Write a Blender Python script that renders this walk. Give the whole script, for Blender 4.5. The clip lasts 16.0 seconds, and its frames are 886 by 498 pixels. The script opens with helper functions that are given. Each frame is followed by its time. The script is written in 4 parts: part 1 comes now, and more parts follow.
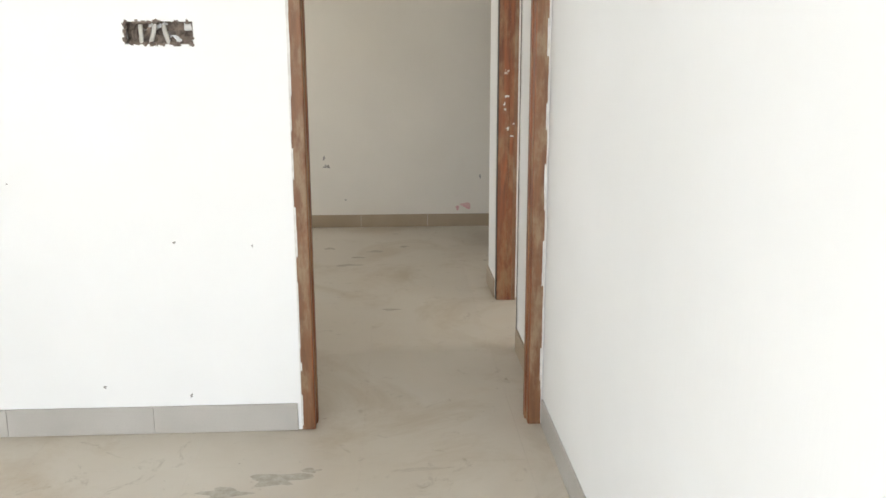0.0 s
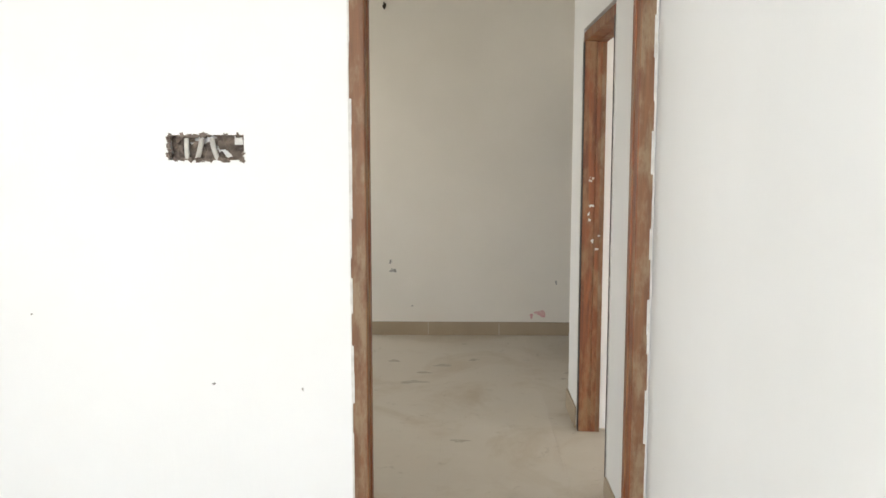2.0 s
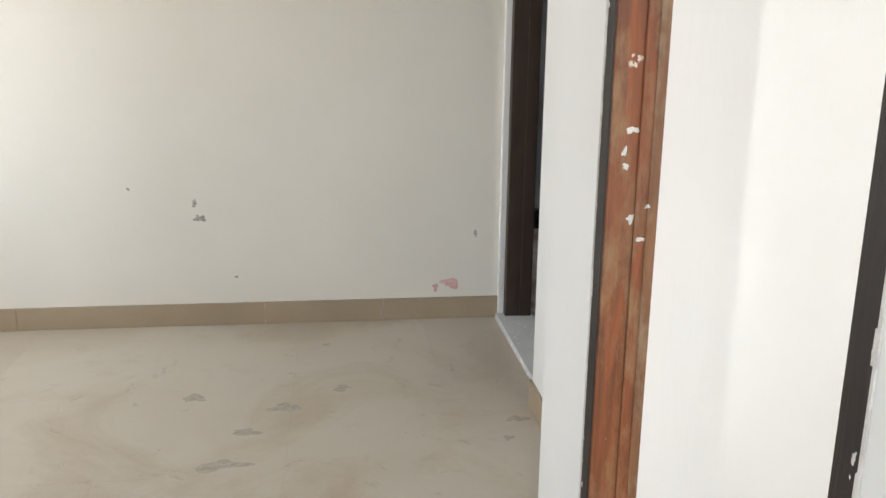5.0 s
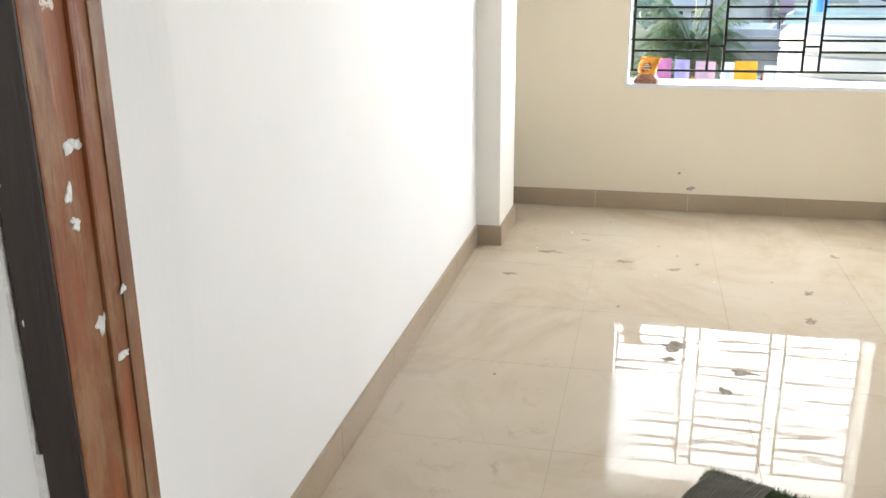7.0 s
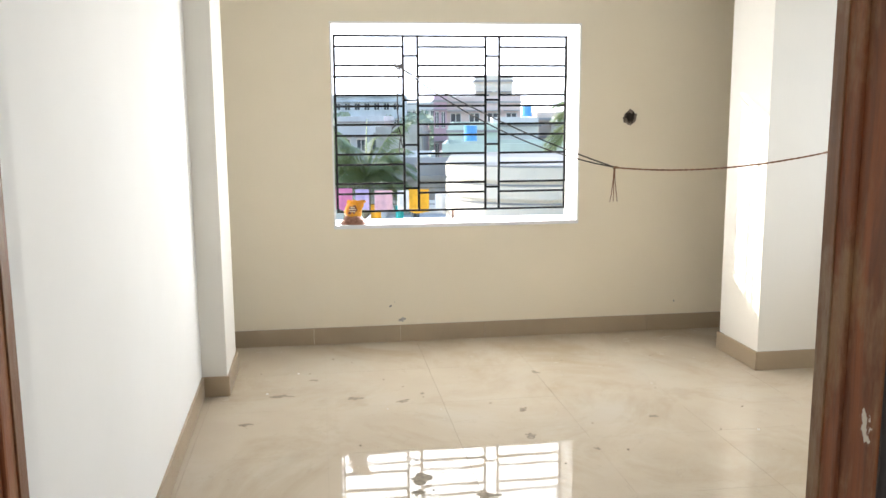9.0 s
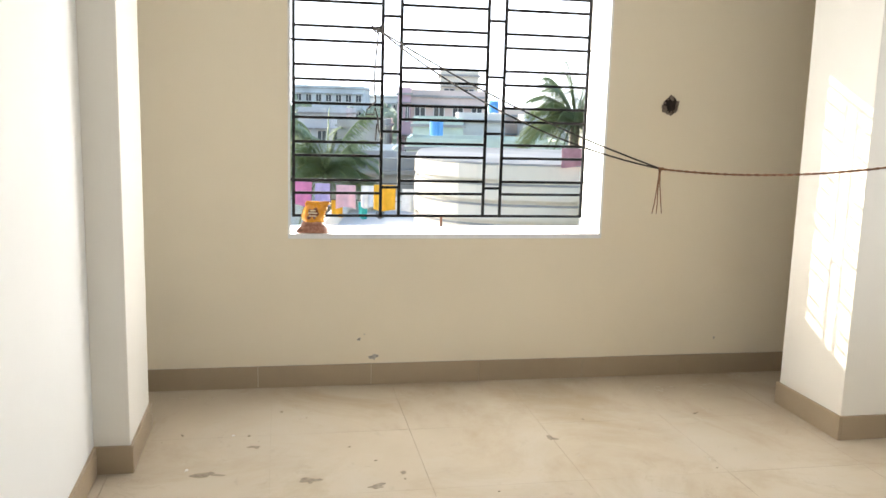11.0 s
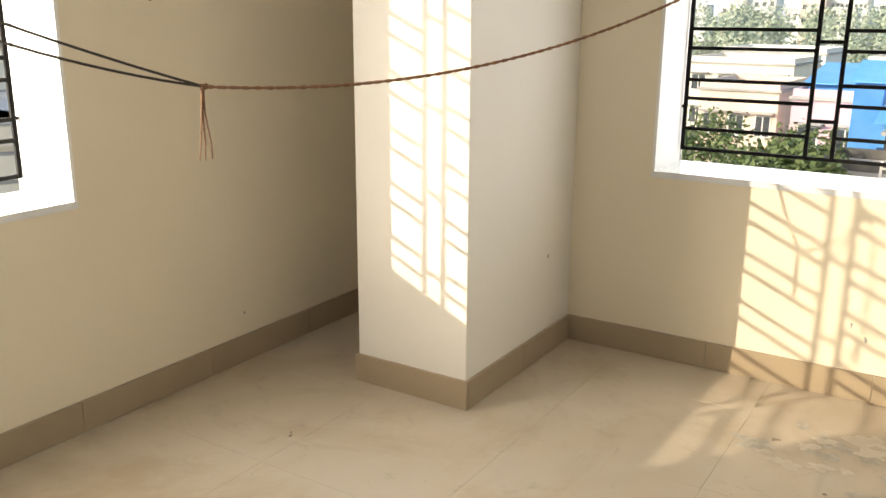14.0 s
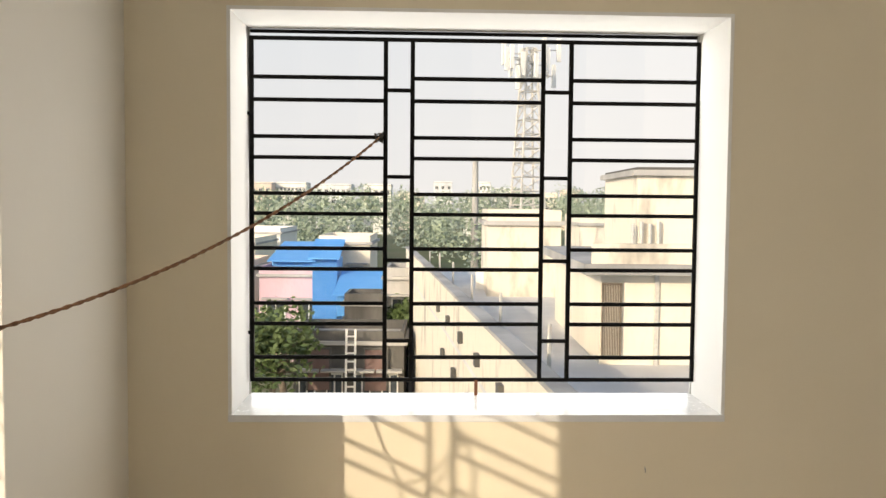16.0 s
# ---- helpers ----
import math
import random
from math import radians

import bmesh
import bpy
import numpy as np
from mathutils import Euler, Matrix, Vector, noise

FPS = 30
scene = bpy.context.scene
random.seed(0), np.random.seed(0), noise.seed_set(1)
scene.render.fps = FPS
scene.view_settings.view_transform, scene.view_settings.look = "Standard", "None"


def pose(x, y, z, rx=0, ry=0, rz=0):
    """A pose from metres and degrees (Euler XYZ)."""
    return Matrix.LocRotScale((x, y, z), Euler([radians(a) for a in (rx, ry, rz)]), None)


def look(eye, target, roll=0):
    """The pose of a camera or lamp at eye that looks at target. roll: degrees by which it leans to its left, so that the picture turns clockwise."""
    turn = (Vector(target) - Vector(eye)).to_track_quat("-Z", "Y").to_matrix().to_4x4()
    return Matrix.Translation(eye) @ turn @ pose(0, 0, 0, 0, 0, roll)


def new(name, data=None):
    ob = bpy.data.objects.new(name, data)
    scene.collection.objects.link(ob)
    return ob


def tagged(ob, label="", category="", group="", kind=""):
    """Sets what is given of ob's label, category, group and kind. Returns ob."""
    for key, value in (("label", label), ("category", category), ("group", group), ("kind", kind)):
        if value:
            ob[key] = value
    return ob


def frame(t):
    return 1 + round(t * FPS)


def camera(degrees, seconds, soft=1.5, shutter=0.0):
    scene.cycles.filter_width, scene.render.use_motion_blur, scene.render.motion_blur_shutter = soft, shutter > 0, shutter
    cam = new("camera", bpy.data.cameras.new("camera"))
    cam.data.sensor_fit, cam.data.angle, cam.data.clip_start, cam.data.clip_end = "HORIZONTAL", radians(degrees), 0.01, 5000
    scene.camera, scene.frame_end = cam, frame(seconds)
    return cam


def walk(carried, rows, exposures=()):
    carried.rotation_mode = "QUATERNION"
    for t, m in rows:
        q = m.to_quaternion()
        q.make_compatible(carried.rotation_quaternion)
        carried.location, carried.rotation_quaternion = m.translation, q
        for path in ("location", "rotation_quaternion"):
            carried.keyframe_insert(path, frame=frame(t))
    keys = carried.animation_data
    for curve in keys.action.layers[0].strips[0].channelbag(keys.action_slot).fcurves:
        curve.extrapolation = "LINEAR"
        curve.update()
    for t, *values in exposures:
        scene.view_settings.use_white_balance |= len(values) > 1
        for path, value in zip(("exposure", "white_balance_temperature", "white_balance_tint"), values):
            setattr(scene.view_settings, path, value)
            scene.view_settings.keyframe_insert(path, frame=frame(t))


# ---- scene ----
cam = camera(54.7, 16.0)
PATH = [
    (0, (-0.589, -3.161, 1.416), (-0.483, -1.211, 0.985), -0.1),
    (0.5, (-0.588, -3.156, 1.512), (-0.612, -1.184, 1.181), -0.6),
    (1, (-0.584, -3.138, 1.593), (-0.628, -1.155, 1.333), -0.4),
    (1.5, (-0.592, -3.031, 1.556), (-0.637, -1.045, 1.321), -0.3),
    (2, (-0.615, -2.672, 1.508), (-0.663, -0.686, 1.275), 0.0),
    (2.5, (-0.598, -2.314, 1.516), (-0.638, -0.329, 1.272), 0.2),
    (3, (-0.58, -1.873, 1.499), (-0.603, 0.109, 1.229), 0.7),
    (5.3, (-0.533, 0.377, 1.391), (-0.15, 2.261, 0.839), 0.8),
    (5.5, (-0.512, 0.531, 1.381), (0.036, 2.362, 0.791), 1.0),
    (6, (-0.577, 0.844, 1.36), (0.573, 2.349, 0.719), 0.7),
    (6.5, (-0.622, 1.044, 1.354), (0.995, 2.055, 0.751), -0.2),
    (7, (-0.648, 1.27, 1.354), (1.211, 1.715, 0.765), -0.5),
    (7.5, (-0.737, 1.448, 1.366), (1.169, 1.51, 0.766), -1.5),
    (8, (-0.807, 1.498, 1.397), (1.11, 1.336, 0.851), -1.6),
    (8.5, (-0.845, 1.517, 1.508), (1.098, 1.267, 1.101), -0.8),
    (8.7, (-0.828, 1.507, 1.502), (1.126, 1.251, 1.158), -0.8),
    (10.8, (0.362, 1.451, 1.417), (2.308, 1.098, 1.117), 1.4),
    (11, (0.516, 1.45, 1.404), (2.453, 1.075, 1.078), 1.6),
    (11.5, (0.91, 1.481, 1.362), (2.817, 1.038, 0.95), 1.7),
    (12, (1.306, 1.534, 1.336), (3.175, 0.996, 0.874), 1.4),
    (12.5, (1.672, 1.575, 1.328), (3.495, 0.893, 0.869), 1.1),
    (13, (1.931, 1.561, 1.379), (3.648, 0.635, 0.937), 0.3),
    (13.5, (2.143, 1.576, 1.391), (3.558, 0.254, 0.889), 0.2),
    (14, (2.299, 1.424, 1.342), (3.336, -0.205, 0.823), 0.4),
    (14.5, (2.463, 1.282, 1.331), (3.125, -0.534, 0.819), 0.5),
    (15, (2.674, 1.204, 1.357), (2.958, -0.722, 0.898), 0.1),
    (15.5, (2.776, 1.122, 1.412), (2.794, -0.852, 1.089), -0.2),
    (16, (2.798, 1.001, 1.475), (2.724, -0.995, 1.37), 0.5),
]
EXPOSURES = [(0.0, 2.25, 6550, 10), (3.0, 2.3, 6600, 10), (5.5, 2.7, 6150, 10), (6.2, 2.42, 6150, 10), (7.0, 2.3, 6150, 10), (8.5, 2.1, 6200, 10), (11.0, 1.9, 6500, 10), (12.5, 1.85, 6650, 10), (13.5, 1.6, 6950, 11), (14.5, 1.5, 7450, 11), (16.0, 1.03, 7450, 12)]
walk(cam, [(t, look(eye, target, roll)) for t, eye, target, roll in PATH], EXPOSURES)

# ---- world, sun, large lights ----
world = bpy.data.worlds.new("world")
scene.world = world
world.use_nodes = True
wn = world.node_tree
sky = wn.nodes.new("ShaderNodeTexSky")
sky.sky_type = "NISHITA"
sky.sun_disc = False
sky.sun_elevation = radians(16.7)
sky.sun_rotation = radians(39.9)
sky.air_density, sky.dust_density, sky.ozone_density = 1.0, 2.0, 1.0
wn.links.new(sky.outputs[0], wn.nodes["Background"].inputs[0])
wn.nodes["Background"].inputs[1].default_value = 0.15

sun_data = bpy.data.lights.new("sun", "SUN")
sun_data.energy, sun_data.angle, sun_data.color = 1.6, radians(0.35), (1.0, 0.91, 0.76)
sun = new("sun", sun_data)
sun.matrix_basis = look((1.0, 1.197, 0.468), (0, 0, 0))


def opening_lamp(name, centre, target, sx, sy, watts, colour):
    data = bpy.data.lights.new(name, "AREA")
    data.shape, data.size, data.size_y, data.energy, data.color = "RECTANGLE", sx, sy, watts, colour
    ob = new(name, data)
    ob.matrix_basis = look(centre, target)
    return ob


opening_lamp("sky_light_east", (4.99, 0.6, 1.41), (0, 0.6, 1.1), 1.6, 1.25, 23, (1.0, 0.97, 0.92))
opening_lamp("sky_light_south", (2.57, -2.15, 1.43), (2.57, 3, 1.1), 1.65, 1.3, 8, (0.95, 0.98, 1.0))
# fill lamps in two added openings, both out of sight
opening_lamp("fill_light_rear", (-1.6, -5.0, 1.5), (-1.6, 0, 1.2), 2.4, 1.5, 24, (0.96, 0.98, 1.0))
opening_lamp("fill_light_hall", (-3.2, 2.9, 1.5), (0, 2.9, 1.1), 1.2, 1.2, 6.5, (1.0, 0.96, 0.89))


# ---- materials ----
def shader(name):
    m = bpy.data.materials.new(name)
    m.use_nodes = True
    return m, m.node_tree, m.node_tree.nodes["Principled BSDF"]


def link(nt, a, b):
    nt.links.new(a, b)


def coords(nt, scale=(1, 1, 1), rand=False):
    tc = nt.nodes.new("ShaderNodeNewGeometry")
    mp = nt.nodes.new("ShaderNodeMapping")
    mp.inputs["Scale"].default_value = scale
    link(nt, tc.outputs["Position"], mp.inputs[0])
    if rand:
        oi = nt.nodes.new("ShaderNodeObjectInfo")
        mul = nt.nodes.new("ShaderNodeMath")
        mul.operation = "MULTIPLY"
        mul.inputs[1].default_value = 37.0
        link(nt, oi.outputs["Random"], mul.inputs[0])
        link(nt, mul.outputs[0], mp.inputs["Location"])
    return mp.outputs[0]


def noise_tex(nt, vec, scale, detail=4.0, rough=0.55, dist=0.0):
    n = nt.nodes.new("ShaderNodeTexNoise")
    n.inputs["Scale"].default_value, n.inputs["Detail"].default_value = scale, detail
    n.inputs["Roughness"].default_value, n.inputs["Distortion"].default_value = rough, dist
    link(nt, vec, n.inputs["Vector"])
    return n.outputs["Fac"]


def ramp(nt, fac, lo, hi, a=0.0, b=1.0):
    r = nt.nodes.new("ShaderNodeMapRange")
    for i, v in zip((1, 2, 3, 4), (lo, hi, a, b)):
        r.inputs[i].default_value = v
    link(nt, fac, r.inputs[0])
    return r.outputs[0]


def blend(nt, fac, a, b):
    m = nt.nodes.new("ShaderNodeMix")
    m.data_type = "RGBA"
    link(nt, fac, m.inputs[0])
    for sock, v in ((m.inputs[6], a), (m.inputs[7], b)):
        if isinstance(v, tuple):
            sock.default_value = (*v, 1)
        else:
            link(nt, v, sock)
    return m.outputs[2]


def bump(nt, bs, height, strength, dist=0.01):
    b = nt.nodes.new("ShaderNodeBump")
    b.inputs["Strength"].default_value, b.inputs["Distance"].default_value = strength, dist
    link(nt, height, b.inputs["Height"])
    link(nt, b.outputs[0], bs.inputs["Normal"])


def surface(name, a, b, scale=3.0, rough=(0.5, 0.7), fine=60.0, relief=0.1, stretch=(1, 1, 1), metal=0.0, lo=0.35, hi=0.65, rand=False):
    """A two-scale surface: patches from a to b, a fine grain over them, and relief."""
    m, nt, bs = shader(name)
    v = coords(nt, stretch, rand)
    big = ramp(nt, noise_tex(nt, v, scale, 5), lo, hi)
    small = noise_tex(nt, v, fine, 3)
    c = blend(nt, big, a, b)
    dark = tuple(x * 0.8 for x in a)
    c = blend(nt, ramp(nt, small, 0.55, 0.8, 0, 0.5), c, dark)
    link(nt, c, bs.inputs["Base Color"])
    link(nt, ramp(nt, small, 0.3, 0.7, *rough), bs.inputs["Roughness"])
    bs.inputs["Metallic"].default_value = metal
    bump(nt, bs, small, relief)
    return m


def plaster(name, a, b, scuff=(0.45, 0.43, 0.4)):
    m, nt, bs = shader(name)
    v = coords(nt)
    big = ramp(nt, noise_tex(nt, v, 1.3, 4), 0.3, 0.7)
    c = blend(nt, big, a, b)
    spots = ramp(nt, noise_tex(nt, v, 7.0, 6, 0.7), 0.73, 0.78, 0, 0.35)
    c = blend(nt, spots, c, scuff)
    link(nt, c, bs.inputs["Base Color"])
    bs.inputs["Roughness"].default_value = 0.75
    vs = coords(nt, (1, 1, 0.25))
    bump(nt, bs, noise_tex(nt, vs, 28.0, 6, 0.6), 0.07, 0.012)
    return m


def floor_tile(name, a, b, dust, gloss, lo, hi, mud=0.0, spec=0.5):
    m, nt, bs = shader(name)
    v = coords(nt)
    c = blend(nt, ramp(nt, noise_tex(nt, v, 2.2, 5), 0.3, 0.7), a, b)
    film = ramp(nt, noise_tex(nt, v, 1.7, 8, 0.62, 0.6), lo, hi)
    marks = ramp(nt, noise_tex(nt, v, 6.5, 7, 0.7, 1.2), 0.60, 0.70, 0, 0.5)
    c = blend(nt, film, c, dust)
    c = blend(nt, marks, c, (0.27, 0.225, 0.165))
    # brown soil patches; for TILE_A they hold warm spilled light as well
    soil_and_spill = ramp(nt, noise_tex(nt, v, 1.25, 9, 0.68, 0.9), 0.50, 0.68, 0, mud)
    c = blend(nt, soil_and_spill, c, (0.37, 0.285, 0.18))
    specks = ramp(nt, noise_tex(nt, v, 34.0, 4, 0.6), 0.72, 0.75, 0, 0.6)
    c = blend(nt, specks, c, (0.12, 0.1, 0.08))
    link(nt, c, bs.inputs["Base Color"])
    r = nt.nodes.new("ShaderNodeMath")
    r.operation = "MAXIMUM"
    link(nt, ramp(nt, film, 0, 1, *gloss), r.inputs[0])
    link(nt, ramp(nt, marks, 0, 0.5, 0, 0.6), r.inputs[1])
    link(nt, r.outputs[0], bs.inputs["Roughness"])
    bs.inputs["IOR"].default_value = 1.45
    bs.inputs["Specular IOR Level"].default_value = spec
    bump(nt, bs, noise_tex(nt, v, 5.0, 2), 0.012, 0.02)
    return m


def wood(name, a, b, worn, bare, lo=0.56, hi=0.62):
    m, nt, bs = shader(name)
    v = coords(nt, (14, 14, 1.1))
    grain = noise_tex(nt, v, 3.0, 8, 0.65, 0.8)
    c = blend(nt, ramp(nt, grain, 0.35, 0.65), a, b)
    v2 = coords(nt, (3, 3, 0.9))
    wear = ramp(nt, noise_tex(nt, v2, 4.5, 9, 0.72), lo, hi, 0, 0.85)
    c = blend(nt, wear, c, worn)
    v3 = coords(nt, (1, 1, 0.7))
    chips = ramp(nt, noise_tex(nt, v3, 13.0, 6, 0.7), 0.70, 0.72)
    c = blend(nt, chips, c, bare)
    link(nt, c, bs.inputs["Base Color"])
    bs.inputs["Roughness"].default_value = 0.55
    bump(nt, bs, grain, 0.35, 0.006)
    return m


WHITE = plaster("white_wall_paint", (0.83, 0.83, 0.82), (0.79, 0.79, 0.775))
CREAM = plaster("cream_wall_paint", (0.80, 0.725, 0.58), (0.765, 0.69, 0.55))
PILLAR = plaster("warm_white_pillar_paint", (0.79, 0.765, 0.71), (0.76, 0.735, 0.68))
PASSAGE = plaster("grey_white_wall_paint", (0.79, 0.75, 0.68), (0.74, 0.70, 0.63))
CEILING = plaster("ceiling_paint", (0.82, 0.82, 0.8), (0.78, 0.78, 0.76))
TILE_B = floor_tile("polished_beige_tile", (0.52, 0.45, 0.355), (0.475, 0.405, 0.315), (0.52, 0.475, 0.40), (0.015, 0.2), 0.50, 0.80, 0.5, 0.12)
# the raised last tint also paints in warm light from the bedroom doorway
TILE_A = floor_tile("dusty_beige_tile", (0.51, 0.445, 0.355), (0.46, 0.40, 0.32), (0.55, 0.505, 0.43), (0.28, 0.6), 0.25, 0.7, 0.55, 0.4)
GROUT = surface("grout", (0.40, 0.345, 0.27), (0.35, 0.30, 0.23), 8.0, (0.8, 0.95))
SKIRT_A = surface("dusty_grey_skirting_tile", (0.46, 0.435, 0.40), (0.40, 0.38, 0.345), 2.5, (0.45, 0.65), 160, 0.03)
SKIRT = surface("skirting_tile_glaze", (0.385, 0.305, 0.21), (0.345, 0.27, 0.185), 2.5, (0.3, 0.45), 160, 0.03)
WOOD = wood("worn_red_brown_wood", (0.27, 0.078, 0.02), (0.13, 0.04, 0.013), (0.27, 0.15, 0.068), (0.66, 0.60, 0.5), 0.47, 0.60)
WOOD_WORN = wood("worn_grey_brown_wood", (0.22, 0.098, 0.04), (0.14, 0.06, 0.025), (0.26, 0.18, 0.105), (0.66, 0.60, 0.5), 0.48, 0.6)
WOOD_DARK = wood("dark_brown_wood", (0.045, 0.024, 0.014), (0.03, 0.017, 0.011), (0.07, 0.045, 0.028), (0.3, 0.28, 0.25), 0.62, 0.7)
# WOOD_FRONT: dark brown paint, deepened to hold the jambs' backlit shade
WOOD_FRONT = wood("backlit_dark_brown_wood", (0.024, 0.013, 0.009), (0.015, 0.009, 0.007), (0.045, 0.028, 0.019), (0.4, 0.36, 0.3), 0.6, 0.68)
BLACK_IRON = surface("black_painted_iron", (0.006, 0.006, 0.006), (0.011, 0.01, 0.009), 12.0, (0.6, 0.8), 80, 0.1)
RUST = surface("rusted_iron", (0.20, 0.07, 0.03), (0.10, 0.045, 0.025), 30.0, (0.7, 0.9), 120, 0.3)
BLACK_IRON.node_tree.nodes["Principled BSDF"].inputs["Specular IOR Level"].default_value = 0.1
MARBLE = surface("white_marble_sill", (0.82, 0.83, 0.84), (0.72, 0.74, 0.76), 3.5, (0.12, 0.3), 40, 0.03)
ALUMINIUM = surface("grey_reveal_cement", (0.55, 0.55, 0.53), (0.45, 0.45, 0.44), 14.0, (0.7, 0.9), 90, 0.3)
MORTAR = surface("broken_mortar", (0.27, 0.215, 0.17), (0.13, 0.10, 0.085), 26.0, (0.9, 1.0), 140, 0.8)
CHIP = surface("loose_plaster_chip", (0.74, 0.73, 0.7), (0.6, 0.58, 0.55), 30.0, (0.8, 0.95), 120, 0.5)
CHIP_FILM = surface("pale_floor_film", (0.56, 0.50, 0.40), (0.50, 0.44, 0.35), 30.0, (0.5, 0.8), 120, 0.3)
PVC = surface("grey_conduit", (0.60, 0.58, 0.53), (0.48, 0.46, 0.42), 20.0, (0.4, 0.6))
ROPE = surface("brown_jute_rope", (0.26, 0.13, 0.065), (0.15, 0.07, 0.035), 60.0, (0.8, 1.0), 220, 0.6)
ROPE_DARK = surface("dark_twine", (0.035, 0.028, 0.024), (0.06, 0.05, 0.04), 60.0, (0.8, 1.0), 220, 0.6)
BACKING = surface("grey_rubber_backing", (0.10, 0.095, 0.075), (0.15, 0.14, 0.11), 18.0, (0.7, 0.9), 160, 0.4)
GRASS = surface("green_plastic_grass", (0.055, 0.085, 0.028), (0.095, 0.13, 0.05), 24.0, (0.5, 0.7), 120, 0.2)
BAG = surface("orange_plastic_packet", (0.80, 0.36, 0.03), (0.72, 0.28, 0.03), 10.0, (0.2, 0.4), 40, 0.2)
BAG_BROWN = surface("brown_grain_in_plastic", (0.25, 0.10, 0.06), (0.40, 0.20, 0.13), 70.0, (0.25, 0.5), 150, 0.4)
BAG_LABEL = surface("dark_brown_print", (0.17, 0.05, 0.02), (0.2, 0.06, 0.025), 10.0, (0.25, 0.4))
BAG_CREAM = surface("cream_print", (0.8, 0.7, 0.5), (0.75, 0.62, 0.42), 10.0, (0.25, 0.4))
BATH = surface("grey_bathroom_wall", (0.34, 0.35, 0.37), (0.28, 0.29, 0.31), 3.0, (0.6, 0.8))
BATH_LOW = surface("unfinished_dirty_plaster", (0.66, 0.63, 0.60), (0.24, 0.19, 0.15), 5.0, (0.5, 0.9), 30, 0.8, (1, 1, 2.2))
GRANITE = surface("black_granite", (0.012, 0.012, 0.013), (0.03, 0.028, 0.028), 60.0, (0.1, 0.2), 200, 0.02)
STAIN = surface("dried_mud_smear", (0.20, 0.165, 0.12), (0.31, 0.265, 0.20), 40.0, (0.8, 1.0), 150, 0.3)
PINK = surface("pink_chalk_smear", (0.62, 0.32, 0.33), (0.7, 0.5, 0.48), 40.0, (0.8, 1.0), 150, 0.1)
GREYMARK = surface("grey_scuff", (0.25, 0.24, 0.22), (0.45, 0.43, 0.4), 40.0, (0.8, 1.0), 150, 0.1)
STAIN_DUST = surface("grey_dust_smear", (0.36, 0.32, 0.26), (0.46, 0.42, 0.35), 40.0, (0.8, 1.0), 150, 0.3)
# near-black fill: the shade inside a hole is put into its colour
HOLE = surface("painted_hole_shade", (0.045, 0.03, 0.022), (0.02, 0.014, 0.011), 40.0, (0.9, 1.0), 150, 0.6)


# ---- mesh helpers ----
def box(bm, x0, x1, y0, y1, z0, z1, m=None):
    vs = [bm.verts.new((x, y, z)) for x in (x0, x1) for y in (y0, y1) for z in (z0, z1)]
    if m:
        for v in vs:
            v.co = m @ v.co
    for f in ((0, 1, 3, 2), (4, 6, 7, 5), (0, 4, 5, 1), (2, 3, 7, 6), (0, 2, 6, 4), (1, 5, 7, 3)):
        bm.faces.new([vs[i] for i in f])
    return vs


def mesh_of(name, bm, mat, bevel=0.0, smooth=False):
    if bevel:
        bmesh.ops.bevel(bm, geom=list(bm.edges), offset=bevel, segments=2, affect="EDGES", profile=0.6)
    bmesh.ops.recalc_face_normals(bm, faces=list(bm.faces))
    me = bpy.data.meshes.new(name)
    bm.to_mesh(me)
    bm.free()
    me.materials.append(mat)
    if smooth:
        for p in me.polygons:
            p.use_smooth = True
    return me


def part(name, bm, mat, parent=None, label="", bevel=0.0, smooth=False):
    ob = new(name, mesh_of(name, bm, mat, bevel, smooth))
    if parent is not None:
        ob.parent = parent
    if label:
        ob["label"] = label
    return ob


def boxes(*bs):
    bm = bmesh.new()
    for b in bs:
        box(bm, *b)
    return bm


def empty(name, label, category, kind="", group="", at=(0, 0, 0)):
    e = new(name)
    e.location = at
    return tagged(e, label, category, group, kind)


def tube(bm, pts, r, sides=6, taper=None):
    """A closed tube along a line of points."""
    pts = [Vector(p) for p in pts]
    rings = []
    for i, p in enumerate(pts):
        d = (pts[min(i + 1, len(pts) - 1)] - pts[max(i - 1, 0)]).normalized()
        a = d.cross(Vector((0, 0, 1)) if abs(d.z) < 0.9 else Vector((1, 0, 0))).normalized()
        b = d.cross(a)
        rr = r if taper is None else r + (taper - r) * i / (len(pts) - 1)
        rings.append([bm.verts.new(p + rr * (math.cos(t) * a + math.sin(t) * b)) for t in (2 * math.pi * k / sides for k in range(sides))])
    for r0, r1 in zip(rings, rings[1:]):
        for k in range(sides):
            bm.faces.new((r0[k], r0[(k + 1) % sides], r1[(k + 1) % sides], r1[k]))
    bm.faces.new(rings[0])
    bm.faces.new(rings[-1][::-1])
    return rings


